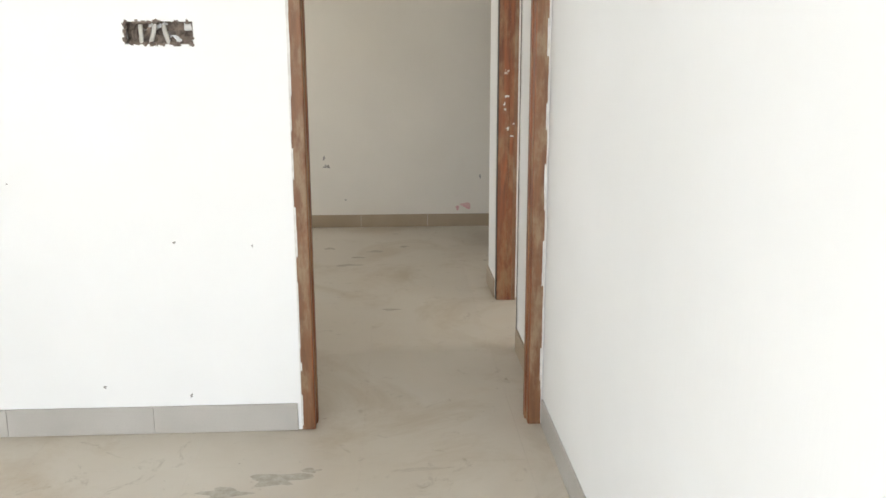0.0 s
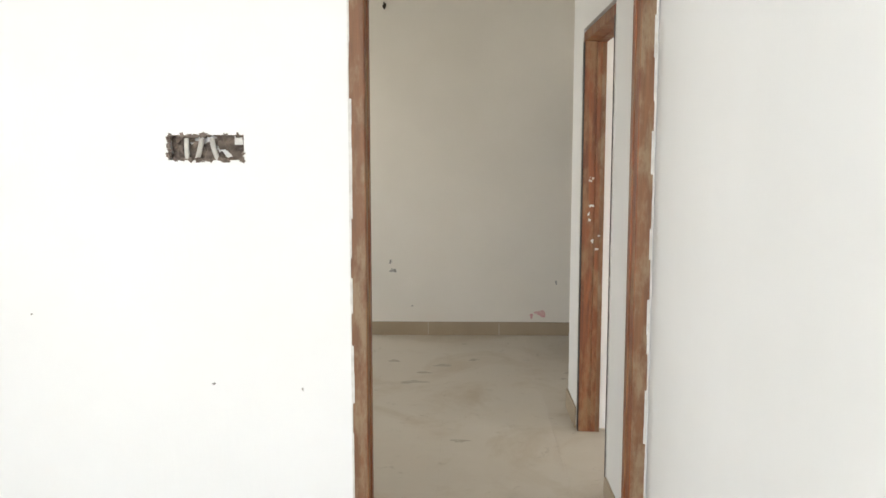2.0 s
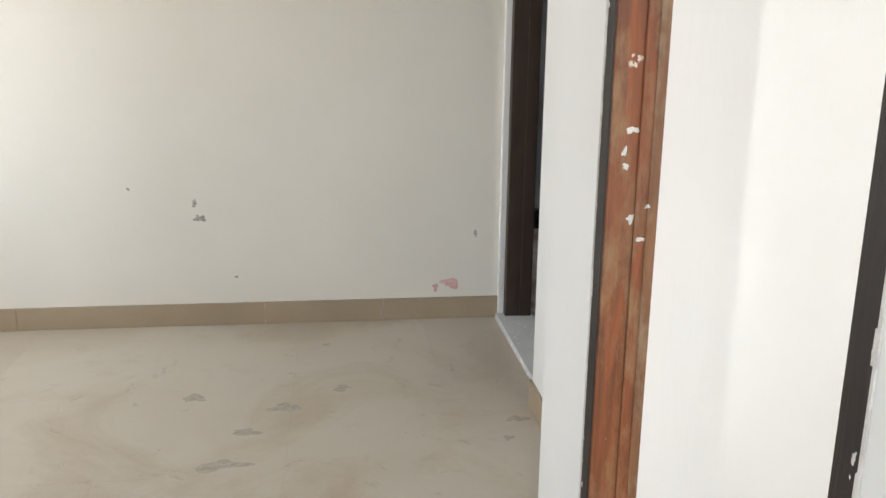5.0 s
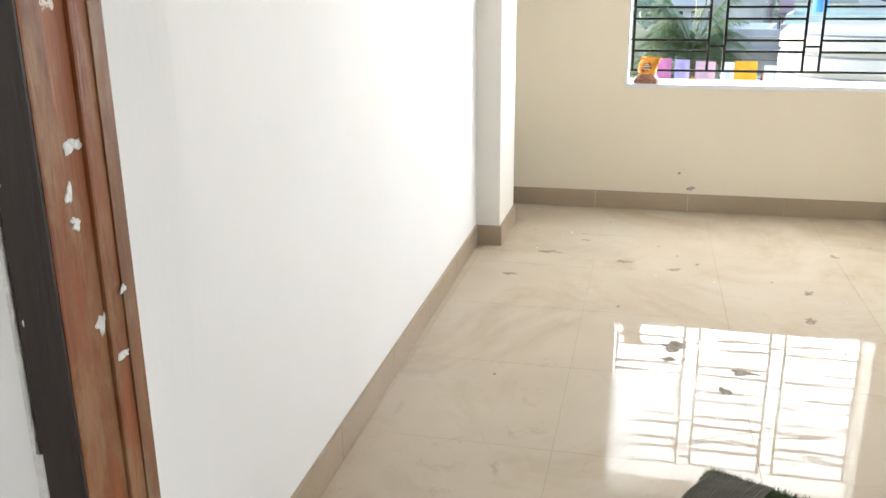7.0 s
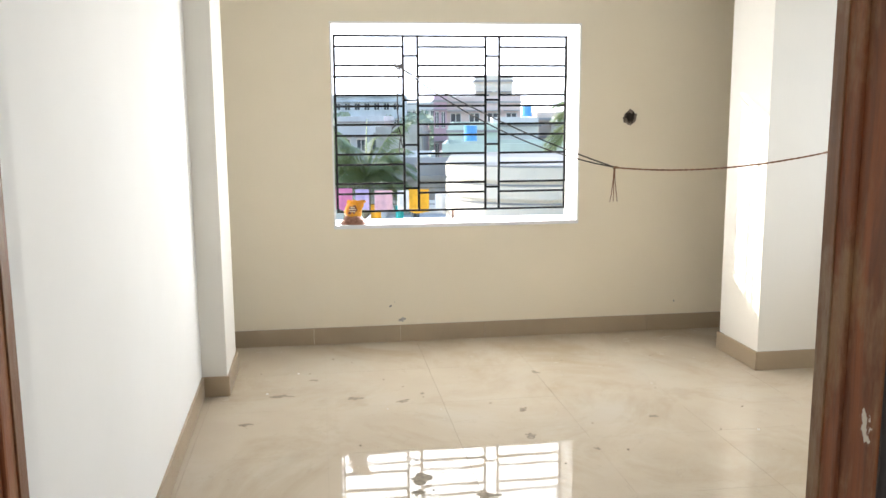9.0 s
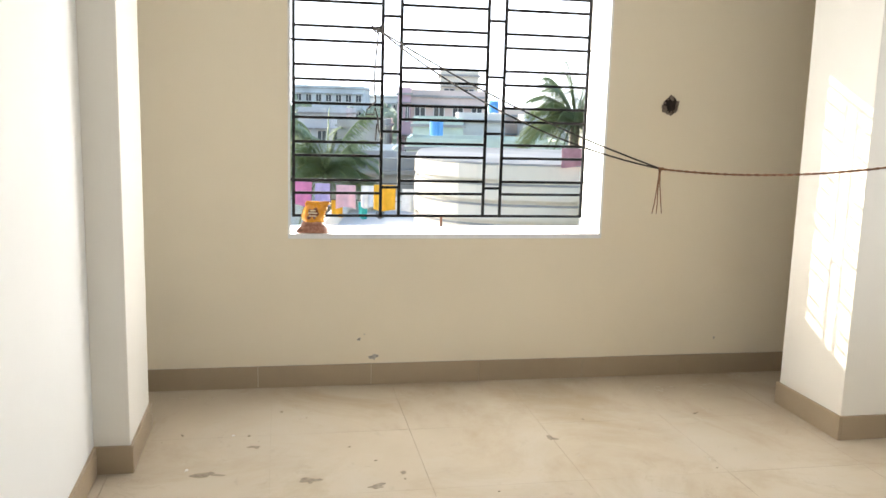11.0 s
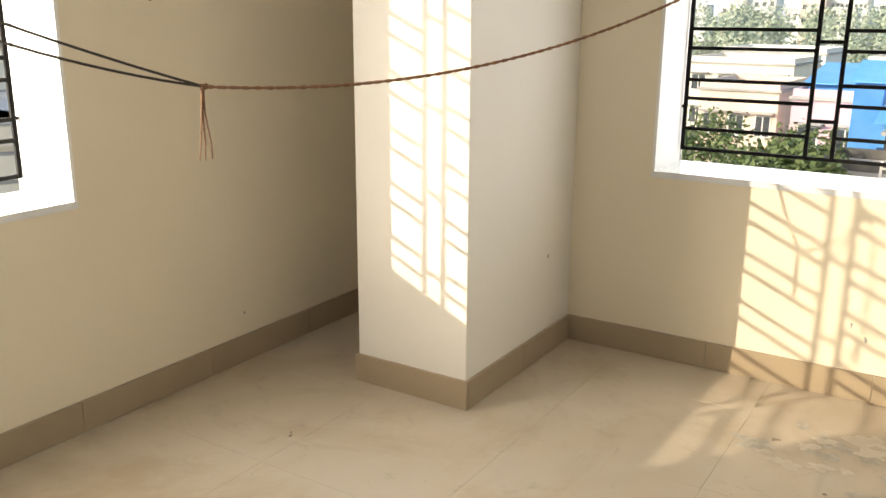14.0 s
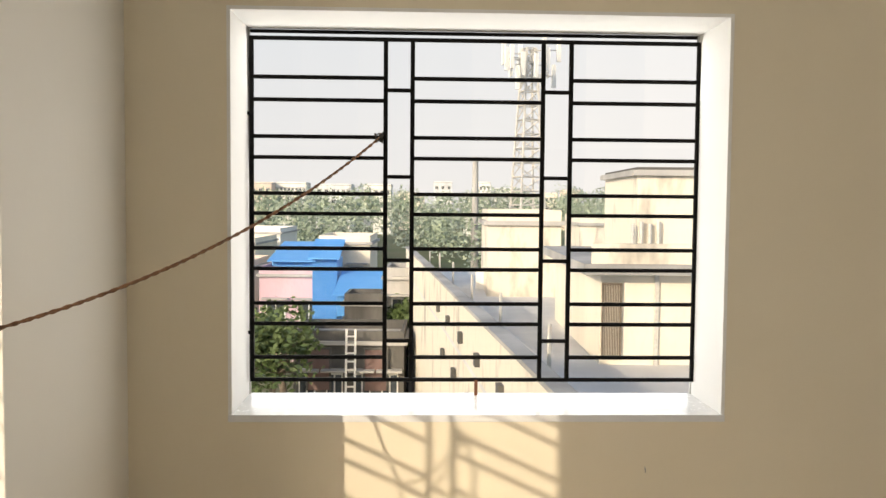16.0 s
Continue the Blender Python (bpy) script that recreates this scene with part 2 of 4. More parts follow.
def blob(bm, origin, u, v, n, size, thick, seed, points=14, aspect=1.0):
    """A thin ragged patch with raised middle, on the plane of u and v."""
    rnd = random.Random(seed)
    o, u, v, n = Vector(origin), Vector(u), Vector(v), Vector(n)
    points = points * 2
    w = [(rnd.uniform(0.1, 0.32) / (0.5 + 0.35 * k), rnd.uniform(0, 6.28)) for k in range(1, 7)]
    rim, top = [], []
    for k in range(points):
        t = 2 * math.pi * k / points
        r = size * max(0.25, 0.75 + sum(a * math.sin((i + 1) * t + ph) for i, (a, ph) in enumerate(w)) + rnd.uniform(-0.06, 0.06))
        p = o + u * (r * aspect * math.cos(t)) + v * (r * math.sin(t))
        rim.append(bm.verts.new(p + n * 0.0003))
        top.append(bm.verts.new(o + (p - o) * 0.85 + n * thick))
    for k in range(points):
        j = (k + 1) % points
        bm.faces.new((rim[k], rim[j], top[j], top[k]))
    mid = bm.verts.new(o + n * thick)
    for k in range(points):
        bm.faces.new((top[k], top[(k + 1) % points], mid))


X, Y, Z = Vector((1, 0, 0)), Vector((0, 1, 0)), Vector((0, 0, 1))
H = 2.95

# ---- setting ----
tagged(part("floor", boxes((-3.35, 5.0, -5.15, 4.32, -0.16, -0.003)), GROUT), "concrete floor slab with thin tile joints", "floor", kind="structure")
tagged(part("ceiling", boxes((-3.35, 5.0, -5.15, 4.32, H, H + 0.15)), CEILING), "plain white painted ceiling", "ceiling", kind="structure")

tagged(part("wall_door", boxes((-3.2, -1.54, 0, 0.13, 0, H), (-1.3, -0.971, 0, 0.13, 0, H), (-1.54, -1.3, 0, 0.13, 0, 1.472),
       (-1.54, -1.3, 0, 0.13, 1.55, H), (-1.54, -1.3, 0.05, 0.13, 1.472, 1.55), (-0.971, -0.03, 0, 0.13, 2.115, H), (-0.03, 0.0, 0.0, 0.13, 0, H)), WHITE),
       "white painted wall with a doorway and a broken-out switch recess", "wall", kind="structure")
tagged(part("wall_room_right", boxes((-0.024, 0.115, -5.0, 0.0, 0, H), (0, 0.115, 0.0, 0.13, 0, H)), WHITE), "white painted plaster wall", "wall", kind="structure")
tagged(part("wall_passage_right", boxes((0, 0.115, 0.13, 0.88, 0, H), (0, 0.115, 0.88, 1.85, 2.115, H), (0, 0.333, 1.85, 2.23, 0, H),
       (0.185, 0.333, 2.23, 3.1, 0, H), (0.25, 0.40, 3.1, 3.14, 0, H), (0.25, 0.40, 3.14, 4.14, 2.07, H), (0.25, 0.40, 4.14, 4.175, 0, H)), WHITE),
       "white plastered passage wall with two doorways", "wall", kind="structure")
tagged(part("wall_passage_end", boxes((-3.2, 0.40, 4.175, 4.32, 0, H)), PASSAGE), "grey-white plaster wall with scuff marks", "wall", kind="structure")
# unseen walls that close hall and room; their openings are added for daylight
tagged(part("wall_hall_left", boxes((-3.35, -3.2, 0.13, 4.32, 0, 0.9), (-3.35, -3.2, 0.13, 4.32, 2.1, H), (-3.35, -3.2, 0.13, 2.3, 0.9, 2.1), (-3.35, -3.2, 3.5, 4.32, 0.9, 2.1)), PASSAGE),
       "plain grey plaster wall with an added, unseen opening for light", "wall", kind="structure")
tagged(part("wall_room_left", boxes((-3.35, -3.2, -5.15, 0.13, 0, H)), WHITE), "plain white plaster wall", "wall", kind="structure")
tagged(part("wall_room_rear", boxes((-3.2, 0.115, -5.15, -5.0, 0, 0.75), (-3.2, 0.115, -5.15, -5.0, 2.25, H), (-3.2, -2.8, -5.15, -5.0, 0.75, 2.25), (-0.4, 0.115, -5.15, -5.0, 0.75, 2.25)), WHITE),
       "plain white wall with a wide added, unseen opening for light", "wall", kind="structure")
# the north wall runs a little out of square
def north(x):
    return 2.083 + 0.0165 * (x - 0.333)


bm = boxes((0.333, 5.0, 0.0, 0.12, 0, H))
for v in bm.verts:
    v.co.y = north(v.co.x) if v.co.y < 0.06 else 2.26
tagged(part("wall_bedroom_north", bm, WHITE), "smooth white painted wall", "wall", kind="structure")
tagged(part("wall_bedroom_east", boxes((4.712, 5.0, -2.16, -0.2, 0, H), (4.712, 5.0, 1.409, 2.14, 0, H), (4.712, 5.0, -0.2, 1.409, 0, 0.752), (4.712, 5.0, -0.2, 1.409, 2.045, H)), CREAM),
       "cream painted wall with a barred window opening", "wall", kind="structure")
tagged(part("wall_bedroom_south", boxes((0.115, 1.733, -2.16, -1.836, 0, H), (3.402, 4.712, -2.16, -1.836, 0, H), (1.733, 3.402, -2.16, -1.836, 0, 0.746), (1.733, 3.402, -2.16, -1.836, 2.112, H)), CREAM),
       "cream painted wall with a barred window opening", "wall", kind="structure")
tagged(part("pillar_north", boxes((3.757, 4.235, 2.008, 2.14, 0, H)), PILLAR, bevel=0.004), "white plastered pilaster against the wall", "pillar", kind="structure")
tagged(part("pillar_south", boxes((3.73, 4.205, -1.836, -0.98, 0, H)), PILLAR, bevel=0.004), "white plastered column in the room corner", "pillar", kind="structure")
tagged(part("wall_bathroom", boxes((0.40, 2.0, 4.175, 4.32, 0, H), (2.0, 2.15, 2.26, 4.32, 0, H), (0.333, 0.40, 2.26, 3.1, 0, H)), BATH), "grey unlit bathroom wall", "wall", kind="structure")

# white faces of the two window reveals, a few millimetres proud of the cream wall
def reveal(name, horizontal, a0, a1, z0, z1, d0, d1):
    t = 0.012
    bm = bmesh.new()
    for (p0, p1, q0, q1) in ((a0, a0 + t, z0, z1), (a1 - t, a1, z0, z1), (a0 + t, a1 - t, z1 - t, z1)):
        if horizontal:
            box(bm, p0, p1, d0, d1, q0, q1)
        else:
            box(bm, d0, d1, p0, p1, q0, q1)
    return tagged(part(name, bm, WHITE), "white painted window reveal", "window reveal", kind="structure")


reveal("trim", False, -0.2, 1.409, 0.776, 2.045, 4.7095, 4.985)
reveal("trim", True, 1.733, 3.402, 0.770, 2.112, -2.145, -1.8335)


def sill(name, b):
    return tagged(part(name, boxes(b), MARBLE, bevel=0.002), "white marble window sill with dust", "window sill", kind="structure")


sill("window_sill", (4.705, 5.01, -0.2, 1.409, 0.752, 0.776))
sill("window_sill", (1.733, 3.402, -2.17, -1.829, 0.746, 0.770))
tagged(part("trim", boxes((4.985, 4.998, -0.2, -0.186, 0.776, 2.045), (4.985, 4.998, 1.395, 1.409, 0.776, 2.045)), ALUMINIUM), "rough grey cement edge of a window opening", "trim", kind="structure")
tagged(part("trim", boxes((1.733, 1.75, -2.158, -2.145, 0.77, 2.112), (3.385, 3.402, -2.158, -2.145, 0.77, 2.112)), ALUMINIUM), "rough grey cement edge of a window opening", "trim", kind="structure")

# black strip stands in for the shaded cement edge of the lintel
tagged(part("trim", boxes((1.751, 3.384, -2.158, -2.146, 2.088, 2.099)), BLACK_IRON), "black strip painted as shade under the window lintel", "trim", kind="structure")


# skirting: runs cut into tiles, along +x or +y
def skirting(runs, length=0.6, h=0.11, t=0.012, mat=SKIRT, skew=None):
    holder = empty("baseboard", "beige glazed tile skirting along the wall foot", "baseboard", kind="structure")
    for x0, y0, x1, y1, nx, ny in runs:
        span = math.hypot(x1 - x0, y1 - y0)
        n = max(1, math.ceil(span / length - 0.2))
        for i in range(n):
            a, b = span * i / n + 0.0008, span * (i + 1) / n - 0.0008
            dx, dy = (x1 - x0) / span, (y1 - y0) / span
            xa, ya, xb, yb = x0 + dx * a, y0 + dy * a, x0 + dx * b, y0 + dy * b
            xs, ys = sorted((xa, xb)), sorted((ya, yb))
            bm = boxes((min(xs[0], xs[0] + nx * t), max(xs[1], xs[1] + nx * t), min(ys[0], ys[0] + ny * t), max(ys[1], ys[1] + ny * t), 0.001, h))
            if skew:
                for v in bm.verts:
                    v.co.y += skew(v.co.x)
            part("skirting_tile", bm, mat, holder, bevel=0.0012)
    return holder


skirting([(-3.2, 0, -0.985, 0, 0, -1)], mat=SKIRT_A)
skirting([(-0.024, -5.0, -0.024, -0.02, -1, 0)], t=0.007, mat=SKIRT_A)
skirting([(0, 0.14, 0, 0.875, -1, 0), (0, 1.855, 0, 2.23, -1, 0), (-0.012, 2.23, 0.173, 2.23, 0, 1), (0.185, 2.245, 0.185, 3.1, -1, 0), (0.173, 3.1, 0.25, 3.1, 0, 1)])
skirting([(-3.2, 4.175, 0.25, 4.175, 0, -1)])
skirting([(0.345, 0, 3.744, 0, 0, -1)], skew=north)
skirting([(4.248, 2.14, 4.70, 2.14, 0, -1), (3.757, 1.996, 3.757, 2.14, -1, 0), (3.758, 2.008, 4.247, 2.008, 0, -1), (4.235, 2.009, 4.235, 2.14, 1, 0)])
skirting([(4.712, -1.82, 4.712, 2.12, -1, 0)])
skirting([(3.718, -0.98, 4.217, -0.98, 0, 1), (3.73, -1.82, 3.73, -0.98, -1, 0), (4.205, -1.82, 4.205, -0.98, 1, 0)])
skirting([(0.115, -1.836, 3.73, -1.836, 0, 1), (4.205, -1.836, 4.70, -1.836, 0, 1)])
skirting([(0.115, -1.82, 0.115, 0.87, 1, 0), (0.333, 1.86, 0.333, 2.068, 1, 0)])


# ---- door frames ----
def jag(bm, x, ya, yb, seed, sgn, axis):
    """Ragged plaster edge left along a frame: a chain of small chips."""
    rnd = random.Random(seed)
    z = 0.02
    while z < 2.06:
        h = rnd.uniform(0.03, 0.14)
        w = rnd.uniform(0.002, 0.011)
        if axis == "x":
            box(bm, x, x + sgn * w, ya, yb, z, z + h)
        else:
            box(bm, ya, yb, x, x + sgn * w, z, z + h)
        z += h
    return bm


def door_frame(name, along, a0, a1, d0, d1, mat, label, head=2.05, w=0.05):
    """Two rebated jambs and a head. along: the axis that the opening spans; d0 to d1: its depth."""
    holder = empty(name, label, "door frame", kind="structure")
    mid = d0 + (d1 - d0) * 0.55

    def bar(nm, p0, p1, z0, z1, stop, head_bar=False):
        bm = bmesh.new()
        for (q0, q1, e0, e1, u0, u1) in ((p0, p1, z0, z1, d0, d1), stop):
            if along == "x":
                box(bm, q0, q1, u0, u1, e0, e1)
            else:
                box(bm, u0, u1, q0, q1, e0, e1)
        return part(nm, bm, mat, holder, bevel=0.003)

    bar("jamb", a0, a0 + w, 0, head + w, (a0 + w - 0.004, a0 + w + 0.005, 0, head, mid, d1 - 0.002))
    bar("jamb", a1 - w, a1, 0, head + w, (a1 - w - 0.005, a1 - w + 0.004, 0, head, mid, d1 - 0.002))
    bar("head", a0 + w + 0.001, a1 - w - 0.001, head, head + w, (a0 + w + 0.006, a1 - w - 0.006, head - 0.005, head + 0.004, mid, d1 - 0.002))
    return holder


f1 = door_frame("door_frame_1", "x", -0.970, -0.031, -0.006, 0.095, WOOD, "worn red-brown wooden door frame with chipped paint")
f2 = door_frame("door_frame_2", "y", 0.884, 1.846, 0.003, 0.114, WOOD, "worn red-brown wooden door frame with paint splashes")
f3 = door_frame("door_frame_3", "y", 3.145, 4.135, 0.275, 0.404, WOOD_DARK, "dark brown wooden bathroom door frame", head=2.0)
part("plaster_edge", jag(bmesh.new(), -0.972, -0.0105, -0.0005, 3, 1, "x"), CHIP, f1, "ragged plaster edge")
part("plaster_edge", jag(bmesh.new(), -0.029, -0.0105, -0.0005, 4, -1, "x"), CHIP, f1, "ragged plaster edge")
part("plaster_edge", jag(bmesh.new(), 1.850, -0.003, 0.003, 5, -1, "y"), CHIP, f2, "ragged plaster edge")
part("plaster_edge", jag(bmesh.new(), 0.880, -0.003, 0.003, 6, 1, "y"), CHIP, f2, "ragged plaster edge")
tagged(part("door_sill", boxes((0.235, 0.42, 3.14, 4.14, 0.001, 0.03)), MARBLE, bevel=0.003), "pale stone threshold of the bathroom door", "threshold", kind="structure")
# added thin boards carry the dark paint and shade of the passage faces
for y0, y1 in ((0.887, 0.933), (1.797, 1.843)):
    part("front_board", boxes((-0.001, 0.0027, y0, y1, 0.002, 2.05)), WOOD_FRONT, f2, "dark painted front face, deepened as backlit", bevel=0.001)
for x0, x1 in ((-0.968, -0.924), (-0.077, -0.033)):
    part("front_board", boxes((x0, x1, -0.0088, -0.0062, 0.002, 2.096)), WOOD_WORN, f1, "grey worn front face", bevel=0.001)
for y0, y1 in ((0.9388, 0.9412), (1.7888, 1.7912)):
    part("edge_strip", boxes((0.090, 0.1125, y0, y1, 0.002, 2.04)), WOOD_WORN, f2, "grey worn edge", bevel=0.0008)
# paint splashes on the north jamb of the second frame
for px, pz, s, asp, k in ((0.052, 1.212, 0.010, 1.6, 1), (0.036, 1.165, 0.013, 0.45, 2), (0.04, 1.14, 0.008, 1.2, 3), (0.06, 1.03, 0.012, 0.9, 5), (0.083, 0.985, 0.007, 1.6, 6), (0.088, 1.055, 0.006, 1.2, 7)):
    bm = bmesh.new()
    blob(bm, (px, 1.796 - (0.0072 if px > 0.085 else 0.005 if px > 0.062 else 0.0), pz), X, Z, -Y, s, 0.0012, k, 12, asp)
    part("paint_splash", bm, CHIP, f2, "dried white paint splash")

rnd = random.Random(52)
for k in range(16):
    bm = bmesh.new()
    blob(bm, (-0.0012, rnd.choice((0.892, 1.836)) + rnd.uniform(-0.004, 0.006), rnd.uniform(0.15, 1.95)), Y, Z, -X, rnd.uniform(0.003, 0.009), 0.0012, 80 + k, 10, rnd.uniform(0.25, 0.6))
    part("paint_splash", bm, CHIP, f2, "dried white paint splash")

# bathroom fittings seen through the third doorway
tagged(part("bathroom_dado", boxes((1.97, 2.0, 2.26, 4.175, 0, 0.46), (0.40, 1.97, 4.145, 4.175, 0, 0.46)), BATH_LOW), "unfinished patchy plaster on the lower bathroom wall", "wall finish", kind="structure")
tagged(part("bathroom_ledge", boxes((1.94, 2.0, 2.26, 4.175, 0.465, 0.555), (0.41, 1.94, 4.115, 4.175, 0.465, 0.555)), GRANITE, bevel=0.003), "black granite band along the bathroom wall", "ledge", kind="structure")


# ---- window grilles ----
def grille(name, label, along, uprights, rows, links, z0, z1, d, pegs):
    """An iron grille of square bars in the plane d."""
    holder = empty(name, label, "window grille")
    r = 0.0055

    def bar(nm, a0, a1, q0, q1, mat=BLACK_IRON, dd=0.0):
        b = (a0, a1, d - r + dd, d + r + dd, q0, q1) if along == "x" else (d - r + dd, d + r + dd, a0, a1, q0, q1)
        return part(nm, boxes(b), mat, holder, bevel=0.0018)

    us = sorted(uprights)
    for i, u in enumerate(us):
        bar("upright", u - 0.008, u + 0.008, z0 - 0.007, z1 + 0.007)
    for z in (z0, z1):
        bar("rail", us[0], us[-1], z - 0.007, z + 0.007, dd=0.0007)
    for a, b in ((us[0], us[1]), (us[2], us[3]), (us[4], us[5])):
        for z in rows:
            bar("crossbar", a, b, z - 0.007, z + 0.007, dd=-0.0006)
    for a, b in ((us[1], us[2]), (us[3], us[4])):
        for z in links:
            bar("short_crossbar", a, b, z - 0.007, z + 0.007, dd=-0.0006)
    for a0, a1, q0, q1 in pegs:
        bar("fixing_peg", a0, a1, q0, q1, RUST if q1 - q0 > 0.03 else BLACK_IRON, 0.0012)
    return holder


grille("window_grille", "black painted iron grille in the wide window", "y", (1.378, 0.93, 0.834, 0.379, 0.286, -0.172),
       (1.911, 1.790, 1.719, 1.599, 1.528, 1.408, 1.337, 1.214, 1.145, 1.019, 0.952), (1.853, 1.567, 1.273, 0.984), 0.834, 1.98, 4.964,
       ((1.378, 1.409, 1.715, 1.727), (1.378, 1.409, 1.015, 1.027), (-0.2, -0.172, 1.715, 1.727), (-0.2, -0.172, 1.015, 1.027), (0.598, 0.61, 0.776, 0.834)))
grille("window_grille", "black iron grille with a rusty bottom peg", "x", (3.376, 2.894, 2.797, 2.322, 2.220, 1.750),
       (1.927, 1.846, 1.714, 1.639, 1.509, 1.436, 1.310, 1.235, 1.109, 1.034, 0.911), (1.884, 1.572, 1.268, 0.972), 0.828, 2.065, -2.128,
       ((3.376, 3.402, 1.79, 1.802), (3.376, 3.402, 0.995, 1.007), (1.733, 1.75, 1.79, 1.802), (1.733, 1.75, 1.03, 1.042), (2.55, 2.562, 0.77, 0.828)))


# ---- rope tied between the two grilles ----
def sag(a, b, drop, n=24):
    a, b = Vector(a), Vector(b)
    return [a.lerp(b, i / n) - Z * (4 * drop * (i / n) * (1 - i / n)) for i in range(n + 1)]


def twist(bm, line, r, amp, turns, phase):
    out = []
    for i, p in enumerate(line):
        d = (line[min(i + 1, len(line) - 1)] - line[max(i - 1, 0)]).normalized()
        a = d.cross(Z).normalized()
        b = d.cross(a)
        t = phase + 2 * math.pi * turns * i / (len(line) - 1)
        out.append(p + amp * (math.cos(t) * a + math.sin(t) * b))
    tube(bm, out, r, 5)


rope = empty("rope", "brown jute rope tied across the room between the grilles", "rope", at=(0, 0, 0))
K1, TASSEL, K2 = (4.955, 0.955, 1.783), (4.153, -0.25, 1.156), (2.915, -2.12, 1.712)
bm = bmesh.new()
tube(bm, sag(K1, TASSEL, 0.045), 0.0042)
part("strand", bm, ROPE_DARK, rope)
bm = bmesh.new()
tube(bm, sag(K1, TASSEL, 0.10), 0.0042)
part("strand", bm, ROPE_DARK, rope)
line = sag(TASSEL, K2, 0.178, 120)
for k in range(2):
    bm = bmesh.new()
    twist(bm, line, 0.0032, 0.003, 34, k * math.pi)
    part("strand", bm, ROPE, rope)
rnd = random.Random(5)
bm = bmesh.new()
for k in range(3):
    a = Vector(TASSEL) + Vector((rnd.uniform(-0.006, 0.006), rnd.uniform(-0.006, 0.006), 0))
    tube(bm, [a, a + Vector((0.003, 0.004 * (k - 1), -0.07)), a + Vector((0.006 * (k - 1), 0.012 * (k - 1), -0.16)), a + Vector((0.004, 0.022 * (k - 1), -0.205))], 0.0035, 5, 0.002)
part("loose_end", bm, ROPE, rope, "frayed hanging rope end")


def knot(bm, c, s, seed, mat_r):
    rnd = random.Random(seed)
    c = Vector(c)
    for k in range(9):
        p = [c + Vector((rnd.uniform(-s, s) * 0.5, rnd.uniform(-s, s), rnd.uniform(-s, s) * 0.6)) for _ in range(4)]
        tube(bm, p, mat_r, 5, mat_r * 0.6)


for c, s, m in ((K1, 0.035, ROPE_DARK), (K2, 0.03, ROPE_DARK), (TASSEL, 0.012, ROPE)):
    bm = bmesh.new()
    knot(bm, c, s, 11, 0.0042)
    part("knot", bm, m, rope)
bm = bmesh.new()
x, y, z = K1
loop = [(x - 0.015, y, z), (x - 0.03, y + 0.012, z - 0.12), (x - 0.03, y + 0.022, z - 0.26), (x - 0.03, y + 0.012, z - 0.36), (x - 0.03, y + 0.055, z - 0.40), (x - 0.03, y + 0.06, z - 0.425), (x - 0.03, y + 0.02, z - 0.425),
        (x - 0.03, y + 0.015, z - 0.39), (x - 0.03, y + 0.0, z - 0.44), (x - 0.03, y - 0.005, z - 0.50), (x - 0.03, y - 0.022, z - 0.55), (x - 0.03, y + 0.01, z - 0.555), (x - 0.03, y + 0.004, z - 0.47)]
tube(bm, loop, 0.0044, 5)
part("loose_end", bm, ROPE_DARK, rope, "dark twine hanging in a loop")


# ---- packet on the sill ----
def packet(at, turn):
    holder = empty("food_packet", "orange and brown plastic food packet standing on the sill", "packet")
    holder.matrix_basis = pose(*at, 0, 0, turn)

    def skin(z0, z1, shape, seg=20, rings=10, wob=0.006, seed=1, lean=0.0):
        rnd = random.Random(seed)
        bm = bmesh.new()
        loops = []
        for i in range(rings + 1):
            f = i / rings
            w, t = shape(f)
            loops.append([bm.verts.new((lean * f * f + w * math.copysign(abs(math.cos(a)) ** 0.7, math.cos(a)) + rnd.uniform(-wob, wob), t * math.copysign(abs(math.sin(a)) ** 0.8, math.sin(a)) + rnd.uniform(-wob, wob) * 0.6,
                          z0 + (z1 - z0) * f + rnd.uniform(-wob, wob) * (0.4 if 0 < i else 0))) for a in (2 * math.pi * k / seg for k in range(seg))])
        for a, b in zip(loops, loops[1:]):
            for k in range(seg):
                bm.faces.new((a[k], a[(k + 1) % seg], b[(k + 1) % seg], b[k]))
        bm.faces.new(loops[0][::-1])
        bm.faces.new(loops[-1])
        return bm

    part("grain_bag", skin(0.001, 0.055, lambda f: (0.083 - 0.034 * f, 0.048 - 0.014 * f), seed=2), BAG_BROWN, holder, "brown grains in clear plastic", smooth=True)
    part("wrapper", skin(0.053, 0.155, lambda f: (0.05 + 0.006 * math.sin(3 * f) + (0.006 if f > 0.85 else 0), 0.033 - 0.027 * f), seed=3, wob=0.009, lean=0.028), BAG, holder, "crumpled orange plastic wrapper", smooth=True)
    bm = bmesh.new()
    blob(bm, (-0.002, -0.031, 0.092), X, (0, 0.22, 0.97), (0, -1, 0.2), 0.037, 0.004, 4, 18, 0.85)
    part("print", bm, BAG_LABEL, holder, "dark brown oval print")
    for i, (zz, w) in enumerate(((0.082, 0.018), (0.096, 0.022), (0.107, 0.014))):
        part("print_bar", boxes((-w, w, -0.0385 + i * 0.003, -0.0355 + i * 0.003, zz, zz + 0.006)), BAG_CREAM, holder, "cream bar of small print")
    return holder


packet((4.76, 1.285, 0.777), -98)


